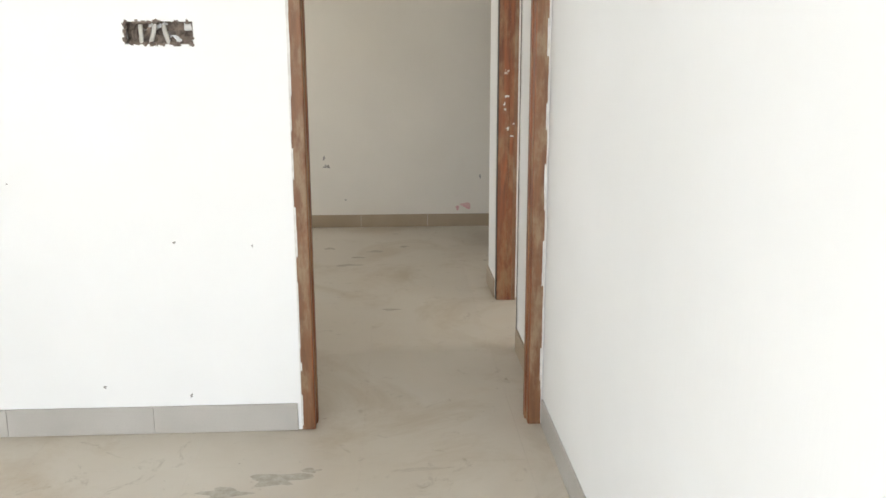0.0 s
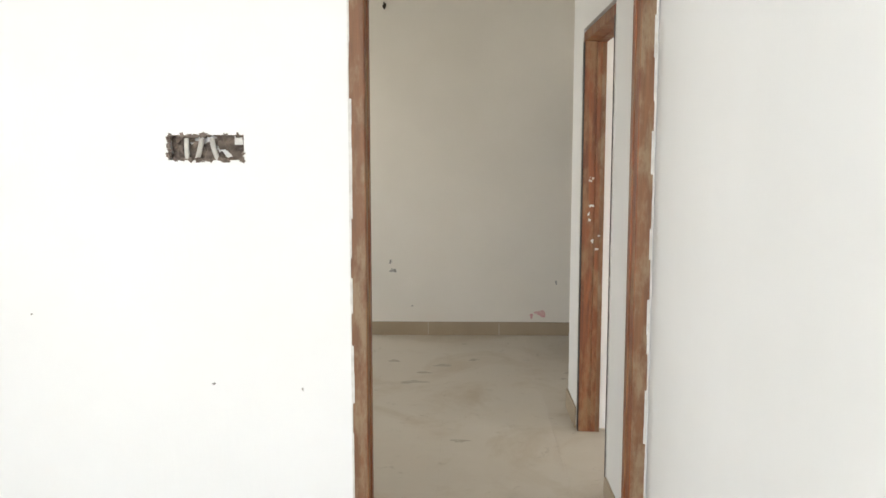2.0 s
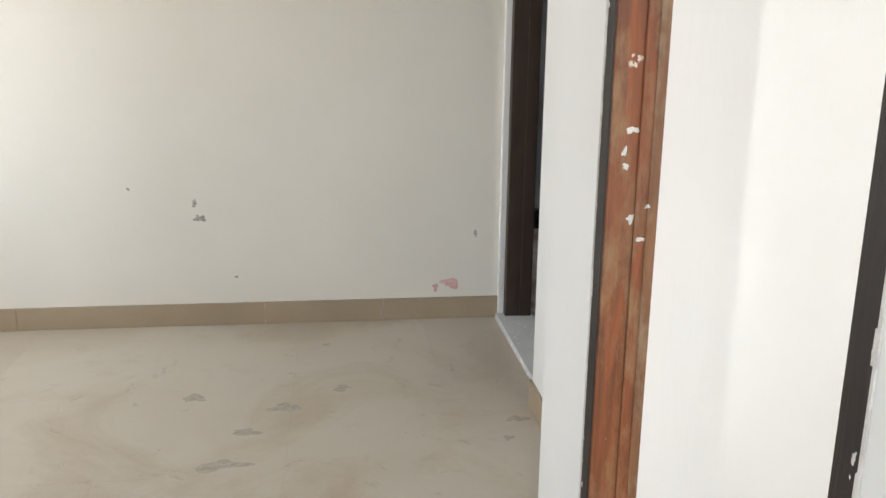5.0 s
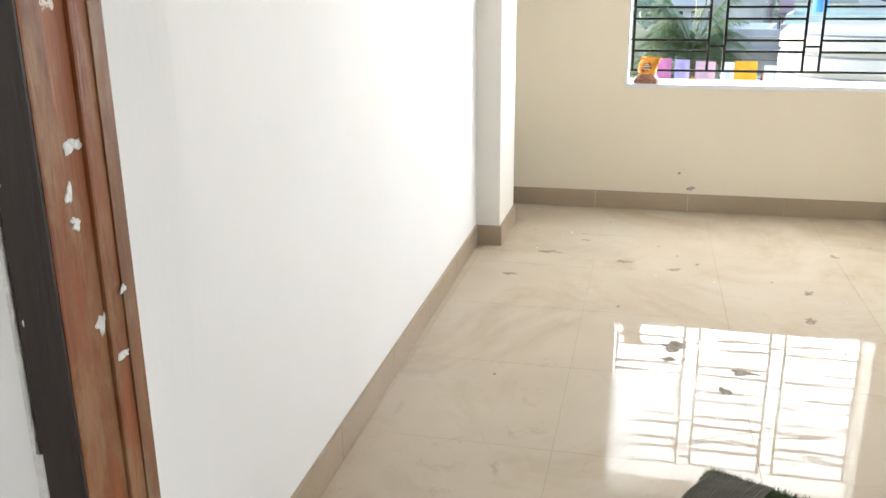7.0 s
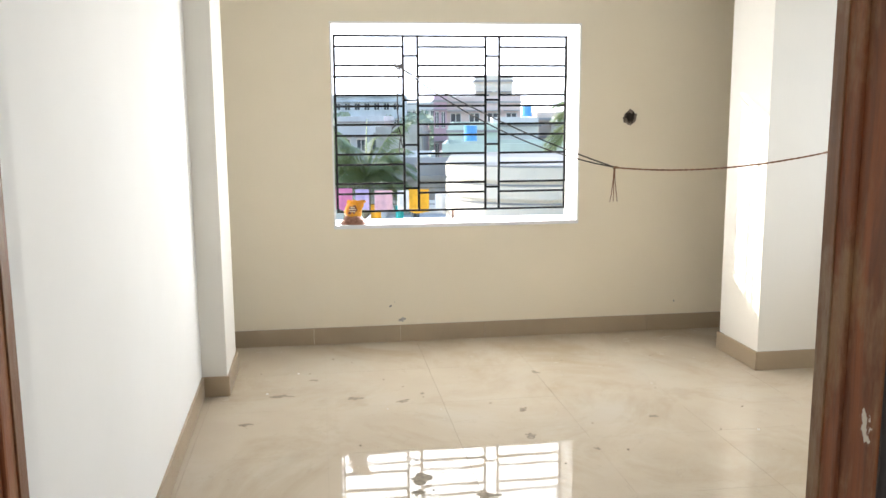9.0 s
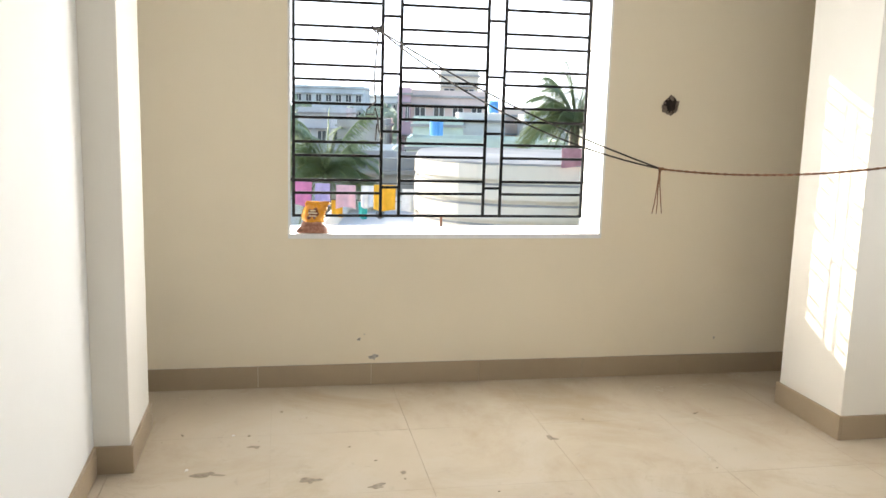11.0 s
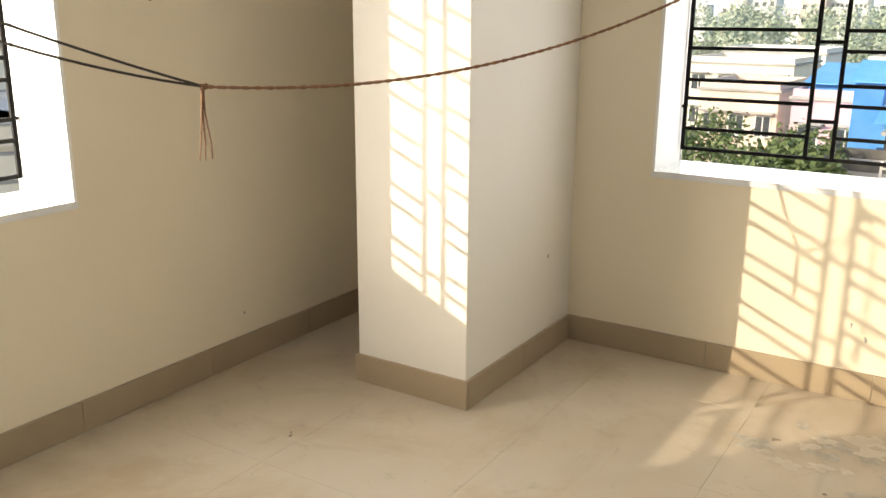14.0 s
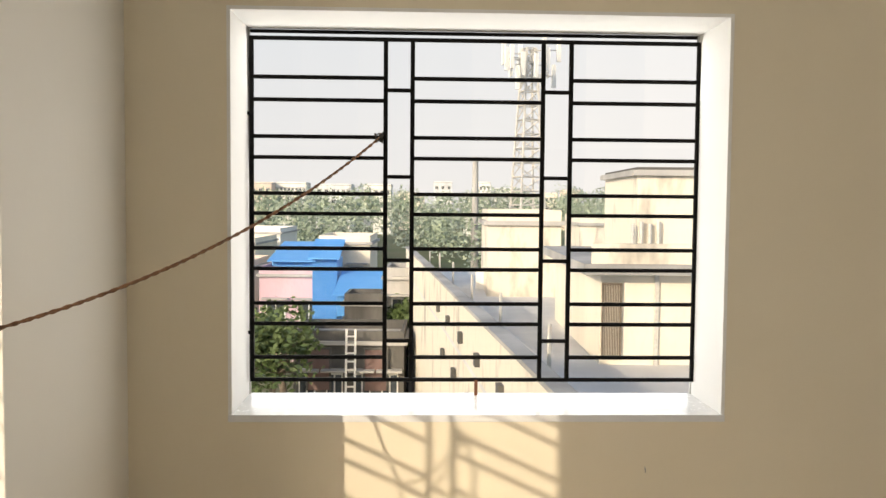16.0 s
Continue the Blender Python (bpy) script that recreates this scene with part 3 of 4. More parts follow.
# ---- folded artificial grass mat ----
def grass_mat():
    holder = empty("grass_mat", "folded offcut of green artificial grass with grey backing", "mat")
    holder.matrix_basis = pose(1.47, 0.945, 0.0, 0, 0, -22) @ Matrix.Scale(0.79, 4)

    def ripple(u, v):
        return 0.004 * math.sin(9 * u + 4 * v)

    def sheet(f, nu, nv, th):
        bm = bmesh.new()
        g = [[[bm.verts.new(f(i / nu, j / nv, k * th)) for j in range(nv + 1)] for i in range(nu + 1)] for k in (0, 1)]
        for i in range(nu):
            for j in range(nv):
                bm.faces.new((g[0][i][j], g[0][i + 1][j], g[0][i + 1][j + 1], g[0][i][j + 1]))
                bm.faces.new((g[1][i][j], g[1][i][j + 1], g[1][i + 1][j + 1], g[1][i + 1][j]))
        for i in range(nu):
            for j in (0, nv):
                bm.faces.new((g[0][i][j], g[0][i + 1][j], g[1][i + 1][j], g[1][i][j]))
        for j in range(nv):
            for i in (0, nu):
                bm.faces.new((g[0][i][j], g[0][i][j + 1], g[1][i][j + 1], g[1][i][j]))
        return bm

    # lower layer, grass up
    lower = lambda u, v, t: Vector((-0.30 + 0.46 * u, -0.17 + 0.36 * v, 0.003 + t + abs(ripple(u, v))))
    # flap folded back over it, backing up, lifted at the free end
    def flap(u, v, t):
        x = -0.30 + 0.43 * u
        lift = 0.035 + 0.03 * math.sin(math.pi * min(1, u * 0.9 + 0.1)) - 0.02 * v
        return Vector((x + 0.03 * v, -0.02 + 0.22 * v - 0.03 * u, lift + t + ripple(u, v) + 0.0036 * math.sin(v * 150)))

    part("lower_layer", sheet(lower, 14, 10, 0.005), GRASS, holder, "green grass side")
    part("folded_flap", sheet(flap, 16, 90, 0.004), BACKING, holder, "grey ribbed backing turned up")
    rnd = random.Random(8)
    bm = bmesh.new()
    def blades(fn, n, up, u0, u1, v0, v1):
        for _ in range(n):
            u, v = rnd.uniform(u0, u1), rnd.uniform(v0, v1)
            p = fn(u, v, 0.004 if up > 0 else 0)
            d = Vector((rnd.uniform(-0.5, 0.5), rnd.uniform(-0.5, 0.5), up)).normalized() * rnd.uniform(0.02, 0.034)
            s = Vector((rnd.uniform(-1, 1), rnd.uniform(-1, 1), 0)).normalized() * 0.0016
            a, b, c = bm.verts.new(p - s), bm.verts.new(p + s), bm.verts.new(p + d)
            bm.faces.new((a, b, c))
    blades(lower, 7000, 1, 0, 1, 0, 1)
    blades(flap, 2500, -1, 0, 1, 0, 1)
    tagged(part("grass_blades", bm, GRASS, holder), kind="stuff")
    return holder


grass_mat()


# ---- switch recess, drill holes and marks ----
def patch(name, label, category, origin, u, v, n, size, mat, seed, aspect=1.0, thick=0.0012, points=16):
    bm = bmesh.new()
    blob(bm, origin, u, v, n, size, thick, seed, points, aspect)
    return tagged(part(name, bm, mat), label, category)


recess = empty("switch_recess", "broken-out switch box recess with bare mortar and conduit ends", "switch recess", kind="structure")
rnd = random.Random(21)
bm = bmesh.new()
for k in range(70):
    x, z = rnd.uniform(-1.535, -1.305), rnd.uniform(1.476, 1.546)
    s = rnd.uniform(0.005, 0.014)
    box(bm, -s, s, -s, s, -s, s, pose(x, 0.047, z, rnd.uniform(0, 90), rnd.uniform(0, 90), rnd.uniform(0, 90)))
part("mortar", bm, MORTAR, recess)
bm = bmesh.new()
for k in range(90):
    t = rnd.uniform(0, 1)
    if rnd.random() < 0.78:
        x, z = -1.54 + 0.24 * t, rnd.choice((1.472, 1.55))
    else:
        x, z = rnd.choice((-1.54, -1.3)), 1.472 + 0.078 * t
    s = rnd.uniform(0.003, 0.008)
    box(bm, -s, s, -s * 1.3, s * 1.3, -s * 0.7, s * 0.7, pose(x, 0.008, z, rnd.uniform(-30, 30), rnd.uniform(0, 90), rnd.uniform(-20, 20)))
part("ragged_edge", bm, MORTAR, recess, "ragged plaster edge")
for x0, lean in ((-1.455, 0.012), (-1.39, -0.012), (-1.487, 0.0)):
    bm = bmesh.new()
    tube(bm, [(x0, 0.025, 1.474), (x0 + lean, 0.022, 1.512), (x0 + lean * 1.4, 0.024, 1.54)], 0.0085, 8)
    part("conduit", bm, PVC, recess, "grey conduit end")
part("knockout", boxes((-1.332, -1.305, 0.012, 0.03, 1.52, 1.546)), CHIP, recess, "pale mortar lump")

hole = empty("pipe_hole", "round pipe hole drawn as a dark disc on the cream wall", "hole", kind="structure")
bm = bmesh.new()
rim = []
rnd = random.Random(4)
for k in range(22):
    a = 2 * math.pi * k / 22
    r = 0.044 * rnd.uniform(0.88, 1.08)
    rim.append((math.cos(a) * r * 0.95, math.sin(a) * r * 1.05))
# flat disc just in front of the uncut wall, dark like a hole's depth
front = [bm.verts.new((4.7105, -0.538 + a, 1.446 + b)) for a, b in rim]
deep = [bm.verts.new((4.7098, -0.538 + a * 0.9, 1.446 + b * 0.9)) for a, b in rim]
for k in range(22):
    bm.faces.new((front[k], front[(k + 1) % 22], deep[(k + 1) % 22], deep[k]))
bm.faces.new(deep)
part("hole_dark_disc", bm, HOLE, hole)
bm = bmesh.new()
for k in range(40):
    a = rnd.uniform(0, 2 * math.pi)
    r = 0.043 * rnd.uniform(0.72, 1.05)
    s = rnd.uniform(0.003, 0.007)
    box(bm, -s, s, -s, s, -s, s, pose(4.711, -0.538 + r * math.cos(a), 1.446 + r * math.sin(a) * 1.05, *[rnd.uniform(0, 90) for _ in range(3)]))
part("hole_rim", bm, MORTAR, hole)

for yy, zz, s, asp in ((1.058, 0.238, 0.012, 1.2), (1.03, 0.262, 0.005, 1.0), (-0.887, 0.201, 0.011, 0.8), (0.98, 0.14, 0.02, 1.6)):
    patch("wall_mark", "small grey chip in the cream wall paint", "wall mark", (4.7118, yy, zz), Y, Z, -X, s * 0.8, GREYMARK, int(yy * 100) + 500, asp)
for xx, zz, s, asp in ((2.62, 0.28, 0.022, 0.3), (2.57, 0.235, 0.02, 0.5), (2.0, 0.58, 0.02, 0.25), (2.05, 0.42, 0.02, 0.6), (2.02, 0.30, 0.018, 0.4), (2.08, 0.19, 0.01, 0.8)):
    patch("wall_mark", "thin scratch in the cream wall paint", "wall mark", (xx, -1.8358, zz), X, Z, Y, s * 0.65, GREYMARK, int(xx * 100 + zz * 1000), asp)
for xx, zz, s, asp, m in ((-1.206, 0.605, 0.03, 0.5, GREYMARK), (-1.19, 0.53, 0.028, 1.3, GREYMARK), (0.135, 0.433, 0.022, 0.7, GREYMARK), (-1.03, 0.24, 0.01, 1.2, GREYMARK), (0.0, 0.182, 0.045, 1.3, PINK), (-0.06, 0.165, 0.028, 0.9, PINK), (-1.5, 0.67, 0.012, 0.9, GREYMARK)):
    patch("wall_mark", "grey or pink smear on the passage end wall", "wall mark", (xx, 4.1748, zz), X, Z, -Y, s * 0.8, m, int(xx * 100 + zz * 1000), asp)
patch("wall_hook", "small hook hole drawn as a dark spot high on the end wall", "hook", (-1.24, 4.1748, 2.62), X, Z, -Y, 0.032, HOLE, 9, 0.6, 0.012)
for xx, zz, s in ((-1.715, 0.194, 0.008), (-1.391, 0.15, 0.009), (-1.418, 0.754, 0.007), (-1.13, 0.74, 0.006), (-2.0, 0.98, 0.005)):
    patch("wall_mark", "tiny chip in the white wall paint", "wall mark", (xx, -0.0002, zz), X, Z, -Y, s, GREYMARK, int(-xx * 100), 0.8)
for yy, zz, s, asp in ((-1.02, 0.585, 0.06, 0.10), (-1.15, 0.545, 0.05, 0.13), (-1.16, 0.50, 0.03, 0.2)):
    patch("wall_mark", "faint grey scuff on the white wall", "wall mark", (-0.0002, yy, zz), Y, Z, -X, s, GREYMARK, int(-yy * 100), asp)
patch("wall_mark", "small dark nail mark on the column", "wall mark", (3.7298, -1.613, 0.422), Y, Z, -X, 0.01, GREYMARK, 3, 0.7)

# dried footprints and mud on the floors
rnd = random.Random(31)
for x, y, s, asp in ((3.29, 1.88, 0.05, 0.5), (3.518, 1.101, 0.045, 0.7), (3.594, 1.335, 0.055, 0.7), (3.70, 1.72, 0.075, 0.5), (3.95, 1.55, 0.03, 0.8), (3.63, 0.98, 0.02, 1.0), (2.55, 1.12, 0.075, 0.9), (2.42, 1.14, 0.04, 0.9),
                     (2.36, 0.86, 0.06, 0.6), (2.2, 0.95, 0.03, 1.5), (2.95, 0.55, 0.04, 1.1), (2.1, 0.1, 0.05, 0.8), (3.1, -0.1, 0.03, 1.0), (3.3, 0.5, 0.03, 1.4), (2.75, 0.3, 0.025, 0.7), (3.9, 0.3, 0.03, 1.2),
                     (2.75, -1.35, 0.02, 0.9)):
    patch("floor_mark", "dried mud footprint on the polished floor", "floor mark", (x, y, 0.0002), X, Y, Z, s * 0.85, STAIN, int(x * 100 + y * 37) + 900, asp, 0.0008, 22)
for x, y, s, asp in ((-0.636, 1.628, 0.045, 1.4), (-1.0, -0.42, 0.07, 2.2), (-1.15, -0.5, 0.05, 2.6), (-0.9, -0.36, 0.03, 1.5), (-0.6, 3.85, 0.02, 1.6), (-0.75, 3.2, 0.06, 1.7), (-0.9, 3.0, 0.04, 2.0), (-0.55, 3.35, 0.04, 1.6), (-1.1, 3.3, 0.05, 1.5), (-0.95, 2.75, 0.06, 2.0), (0.1, 3.0, 0.04, 1.5), (0.05, 2.85, 0.03, 1.0)):
    patch("floor_mark", "grey dried smear on the dusty floor", "floor mark", (x, y, 0.0002), X, Y, Z, s * 0.8, STAIN_DUST, int(x * 100 + y * 37) + 900, asp, 0.0008, 22)

rnd = random.Random(41)
for k in range(26):
    a, q = rnd.uniform(0, 6.28), rnd.uniform(0, 1) ** 0.6
    x, y = 2.5 + 0.34 * q * math.cos(a), -1.33 + 0.24 * q * math.sin(a)
    patch("floor_film", "peeling pale film flake on the floor", "floor film", (x, y, 0.0002 + 0.00006 * k), X, Y, Z, rnd.uniform(0.025, 0.06), STAIN_DUST if k % 3 == 0 else CHIP_FILM, 60 + k, rnd.uniform(0.7, 1.8), 0.0004, 14)
for k in range(46):
    x, y = rnd.uniform(0.5, 4.5), rnd.uniform(-1.6, 1.95)
    patch("floor_grit", "small crumb of plaster on the floor", "debris", (x, y, 0.0002), X, Y, Z, rnd.uniform(0.003, 0.008), STAIN if k % 4 else CHIP, 200 + k, rnd.uniform(0.6, 1.6), 0.003, 6)


# ---- outdoors ----
def painted(name, c, dirt=0.25):
    return surface(name, c, tuple(x * (1 - dirt) for x in c), 0.5, (0.7, 0.9), 9.0, 0.2, (1, 1, 0.35))


GROUND = surface("dry_earth_and_grass", (0.16, 0.15, 0.09), (0.10, 0.13, 0.05), 0.06, (0.9, 1.0), 3.0, 0.3)
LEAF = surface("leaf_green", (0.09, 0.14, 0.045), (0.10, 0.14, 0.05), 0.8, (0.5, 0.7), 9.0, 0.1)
# distance haze is put into this paler leaf colour
LEAF_FAR = surface("haze_tinted_leaf_green", (0.26, 0.33, 0.23), (0.36, 0.41, 0.34), 0.2, (0.7, 0.9), 4.0, 0.1)
PALM = surface("palm_green", (0.19, 0.26, 0.11), (0.28, 0.33, 0.16), 1.5, (0.4, 0.6), 9.0, 0.1)
BARK = surface("grey_bark", (0.22, 0.18, 0.14), (0.15, 0.12, 0.09), 5.0, (0.8, 1.0), 30, 0.5)
CEMENT = painted("weathered_cement", (0.46, 0.45, 0.43), 0.4)
DARK_CEMENT = painted("mould_blackened_cement", (0.13, 0.125, 0.115), 0.6)
PALE = painted("pale_cream_limewash", (0.84, 0.77, 0.64), 0.12)
STAINED = surface("stained_cream_wall", (0.74, 0.68, 0.57), (0.30, 0.27, 0.23), 1.5, (0.7, 0.9), 7.0, 0.2, (1, 1, 0.35), lo=0.54, hi=0.74)
WHITE_OUT = painted("white_limewash", (0.78, 0.77, 0.73), 0.1)
ROOF_FLOOR = painted("grey_white_roof_screed", (0.70, 0.69, 0.67), 0.2)
BLUE = surface("blue_sheet_metal", (0.09, 0.35, 0.76), (0.13, 0.40, 0.80), 1.0, (0.35, 0.5), 20, 0.05)
PURPLE = painted("dull_purple_paint", (0.78, 0.65, 0.59))
MINT = painted("pale_green_paint", (0.68, 0.79, 0.68))
PEACH = painted("peach_paint", (0.76, 0.63, 0.53))
SKYBLUE = painted("pale_blue_paint", (0.69, 0.72, 0.73))
PINKHOUSE = painted("faded_pink_paint", (0.66, 0.47, 0.53))
BROWN_ROOF = painted("brown_roof_sheet", (0.25, 0.18, 0.14))
PANE = surface("dark_window_glass", (0.05, 0.06, 0.07), (0.08, 0.09, 0.1), 4.0, (0.08, 0.15))
STEEL = surface("galvanised_steel", (0.55, 0.54, 0.50), (0.45, 0.43, 0.4), 9.0, (0.4, 0.6), 30, 0.1)
RED_DOOR = painted("faded_red_door", (0.20, 0.13, 0.115))

# far glowing ring for the pale haze all round the horizon, brighter sunwards
m, nt, bs = shader("glowing_haze_backdrop")
geo = nt.nodes.new("ShaderNodeNewGeometry")
sep = nt.nodes.new("ShaderNodeSeparateXYZ")
link(nt, geo.outputs["Position"], sep.inputs[0])
link(nt, blend(nt, ramp(nt, sep.outputs["Z"], 0, 230), (0.88, 0.93, 1.0), (0.74, 0.85, 1.0)), bs.inputs["Emission Color"])
glow = nt.nodes.new("ShaderNodeMath")
glow.operation = "ADD"
link(nt, sep.outputs["X"], glow.inputs[0])
link(nt, sep.outputs["Y"], glow.inputs[1])
link(nt, ramp(nt, glow.outputs[0], -700, 900, 0.42, 1.3), bs.inputs["Emission Strength"])
bs.inputs["Base Color"].default_value = (0, 0, 0, 1)
bm = bmesh.new()
ring = []
for z, r in ((-7, 900), (60, 915), (130, 920), (215, 925)):
    ring.append([bm.verts.new((r * math.cos(2 * math.pi * k / 96), r * math.sin(2 * math.pi * k / 96), z)) for k in range(96)])
for a, b in zip(ring, ring[1:]):
    for k in range(96):
        bm.faces.new((a[k], a[(k + 1) % 96], b[(k + 1) % 96], b[k]))
tagged(part("backdrop", bm, m), "glowing backdrop standing in for pale morning haze above the horizon", "sky", kind="structure")

GZ = -6.0
bm = bmesh.new()
vs = [bm.verts.new((1000 * math.cos(2 * math.pi * k / 64), 1000 * math.sin(2 * math.pi * k / 64), GZ)) for k in range(64)]
bm.faces.new(vs)
tagged(part("ground", bm, GROUND), "dry earth and grass around the houses", "ground", kind="structure")


class Side:
    """A view out of the house: places are given by distance, and by side and height per metre of distance."""

    def __init__(self, eye, ahead):
        self.eye, self.f = Vector(eye), Vector(ahead).normalized()
        self.r = self.f.cross(Z)
        self.turn = Matrix((self.r, self.f, Z)).transposed().to_4x4()

    def at(self, d, u, v=0.0):
        return self.eye + self.f * d + self.r * (u * d) + Z * (v * d)

    def stand(self, d, u, z):
        p = self.at(d, u)
        return Matrix.Translation((p.x, p.y, z)) @ self.turn


EAST = Side((0.36, 1.45, 1.42), (0.984, -0.179, 0))
SOUTH = Side((2.8, 1.0, 1.475), (-0.037, -0.999, 0))


def house(label, side, d, u0, u1, v1, deep, mat, floors=2, cols=3, roof=None, base=GZ, name="house", group="", trim=None, parapet=0.35):
    """A block with a roof slab, parapet, and framed windows on the face towards the room."""
    w, zt = (u1 - u0) * d, side.eye.z + v1 * d
    h = zt - base
    e = empty(name, label, "house" if name == "house" else "building", group=group)
    e.matrix_basis = side.stand(d, (u0 + u1) / 2, base)
    part("wall", boxes((-w / 2, w / 2, 0, deep, 0, h - parapet - 0.005)), mat, e)
    t = 0.12
    pb = bmesh.new()
    for b in ((-w / 2, w / 2, -0.02, t), (-w / 2, w / 2, deep - t, deep), (-w / 2, -w / 2 + t, t, deep - t), (w / 2 - t, w / 2, t, deep - t)):
        box(pb, *b, h - parapet, h)
    part("parapet", pb, trim or mat, e)
    part("roof", boxes((-w / 2 - 0.12, w / 2 + 0.12, -0.15, deep + 0.12, h - parapet - 0.12, h - parapet + 0.012)), roof or CEMENT, e)
    fh = (h - parapet) / max(floors, 1)
    fh = min(fh, 3.1)
    for j in range(floors):
        zc = h - parapet - 0.25 - fh * j - fh * 0.5
        for i in range(cols):
            xc = -w / 2 + w * (i + 0.5) / cols
            ww, wh = min(0.55, w / cols * 0.3), 0.55
            win = part("window", boxes((xc - ww, xc + ww, -0.05, 0.02, zc - wh, zc + wh)), trim or WHITE_OUT, e)
            part("pane", boxes((xc - ww * 0.85, xc - 0.03, -0.062, -0.045, zc - wh * 0.88, zc + wh * 0.88)), PANE, win)
            part("pane", boxes((xc + 0.03, xc + ww * 0.85, -0.062, -0.045, zc - wh * 0.88, zc + wh * 0.88)), PANE, win)
            part("sunshade", boxes((xc - ww - 0.15, xc + ww + 0.15, -0.45, 0, zc + wh + 0.08, zc + wh + 0.15)), trim or CEMENT, e)
    return e


def tank(e_label, side, d, u, z, mat):
    bm = bmesh.new()
    p = side.at(d, u)
    tube(bm, [(p.x, p.y, z), (p.x, p.y, z + 0.05), (p.x, p.y, z + 0.55), (p.x, p.y, z + 0.62)], 0.27, 14)
    tagged(part("water_tank", bm, mat, smooth=False), e_label, "water tank")


# east side: town seen through the first window
house("hazy row of distant grey-blue flats", EAST, 130, -0.165, -0.085, 0.021, 12, SKYBLUE, 4, 7, name="apartment_building")
house("distant pale hazy flats", EAST, 150, -0.08, -0.045, 0.012, 12, WHITE_OUT, 3, 5, name="apartment_building")
house("faded pink end of an apartment building", EAST, 56, -0.046, -0.031, 0.021, 9, PINKHOUSE, 4, 2, name="apartment_building")
house("pale pinkish apartment building", EAST, 56.5, -0.0309, 0.056, 0.019, 10, PURPLE, 4, 4, name="apartment_building")
house("cream stair tower on the pinkish building", EAST, 59, 0.002, 0.046, 0.043, 5, PALE, 4, 2, name="stair_tower")
house("pale blue house behind the palm", EAST, 62, -0.16, -0.105, -0.004, 8, SKYBLUE, 2, 3, group="town houses")
house("grey house behind the palm", EAST, 50, -0.115, -0.06, -0.016, 8, CEMENT, 2, 3, group="town houses")
house("pale green plastered town house", EAST, 43, -0.028, 0.03, -0.012, 7, MINT, 2, 3, group="town houses")
house("white house with a flat roof", EAST, 46, 0.024, 0.078, -0.006, 7, WHITE_OUT, 2, 3, group="town houses")
house("house with terracotta coloured wall", EAST, 52, 0.075, 0.112, 0.0, 7, PEACH, 1, 2, group="town houses")
house("sky blue painted town house", EAST, 48, 0.10, 0.16, -0.006, 6, SKYBLUE, 1, 2, group="town houses")
house("long pale green house", EAST, 34, -0.035, 0.15, -0.036, 5, MINT, 2, 6, group="town houses")
house("low pale blue town house", EAST, 36, -0.17, -0.05, -0.05, 5, SKYBLUE, 2, 4, group="town houses")
house("grey concrete terrace house", EAST, 25, -0.14, 0.035, -0.060, 4, CEMENT, 1, 5, group="town houses")
house("cream house with brown gable roof", EAST, 23, 0.185, 0.375, -0.012, 5, PALE, 1, 3, group="town houses")
tank("blue plastic roof tank", EAST, 34.5, -0.001, 0.3, BLUE)
tank("blue plastic roof tank", EAST, 46.5, 0.064, 1.2, BLUE)
# gable roof
gable = empty("gable_roof", "brown sheet gable roof", "roof")
gable.matrix_basis = EAST.stand(23.6, 0.268, 1.0)
bm = bmesh.new()
for s in (-1, 1):
    vs = [bm.verts.new(c) for c in ((s * 2.2, -0.3, 0), (s * 2.2, 4.2, 0), (0, 4.2, 1.5), (0, -0.3, 1.5), (s * 2.2, -0.3, 0.1), (s * 2.2, 4.2, 0.1), (0, 4.2, 1.6), (0, -0.3, 1.6))]
    for f in ((0, 1, 2, 3), (4, 7, 6, 5), (0, 3, 7, 4), (1, 5, 6, 2), (0, 4, 5, 1)):
        bm.faces.new([vs[i] for i in f])
part("roof_sheet", bm, BROWN_ROOF, gable)
bm = bmesh.new()
tri = [[bm.verts.new((x, y, z)) for x, z in ((-2.1, 0), (2.1, 0), (0, 1.45))] for y in (0.0, 0.15)]
bm.faces.new(tri[0]); bm.faces.new(tri[1][::-1])
for k in range(3):
    bm.faces.new((tri[0][k], tri[0][(k + 1) % 3], tri[1][(k + 1) % 3], tri[1][k]))
part("gable_wall", bm, BROWN_ROOF, gable)


# neighbour with rounded, banded balconies
def rounded(bm, w, dp, r, z0, z1, grow=0.0):
    pts = []
    for cx, cy, a0 in ((-w / 2 + r, r, 180), (w / 2 - r, r, 270), (w / 2 - r, dp - r, 0), (-w / 2 + r, dp - r, 90)):
        for k in range(9):
            a = radians(a0 + 90 * k / 8)
            pts.append((cx + (r + grow) * math.cos(a), cy + (r + grow) * math.sin(a)))
    lo, hi = [bm.verts.new((x, y, z0)) for x, y in pts], [bm.verts.new((x, y, z1)) for x, y in pts]
    n = len(pts)
    for k in range(n):
        bm.faces.new((lo[k], lo[(k + 1) % n], hi[(k + 1) % n], hi[k]))
    bm.faces.new(lo[::-1])
    bm.faces.new(hi)


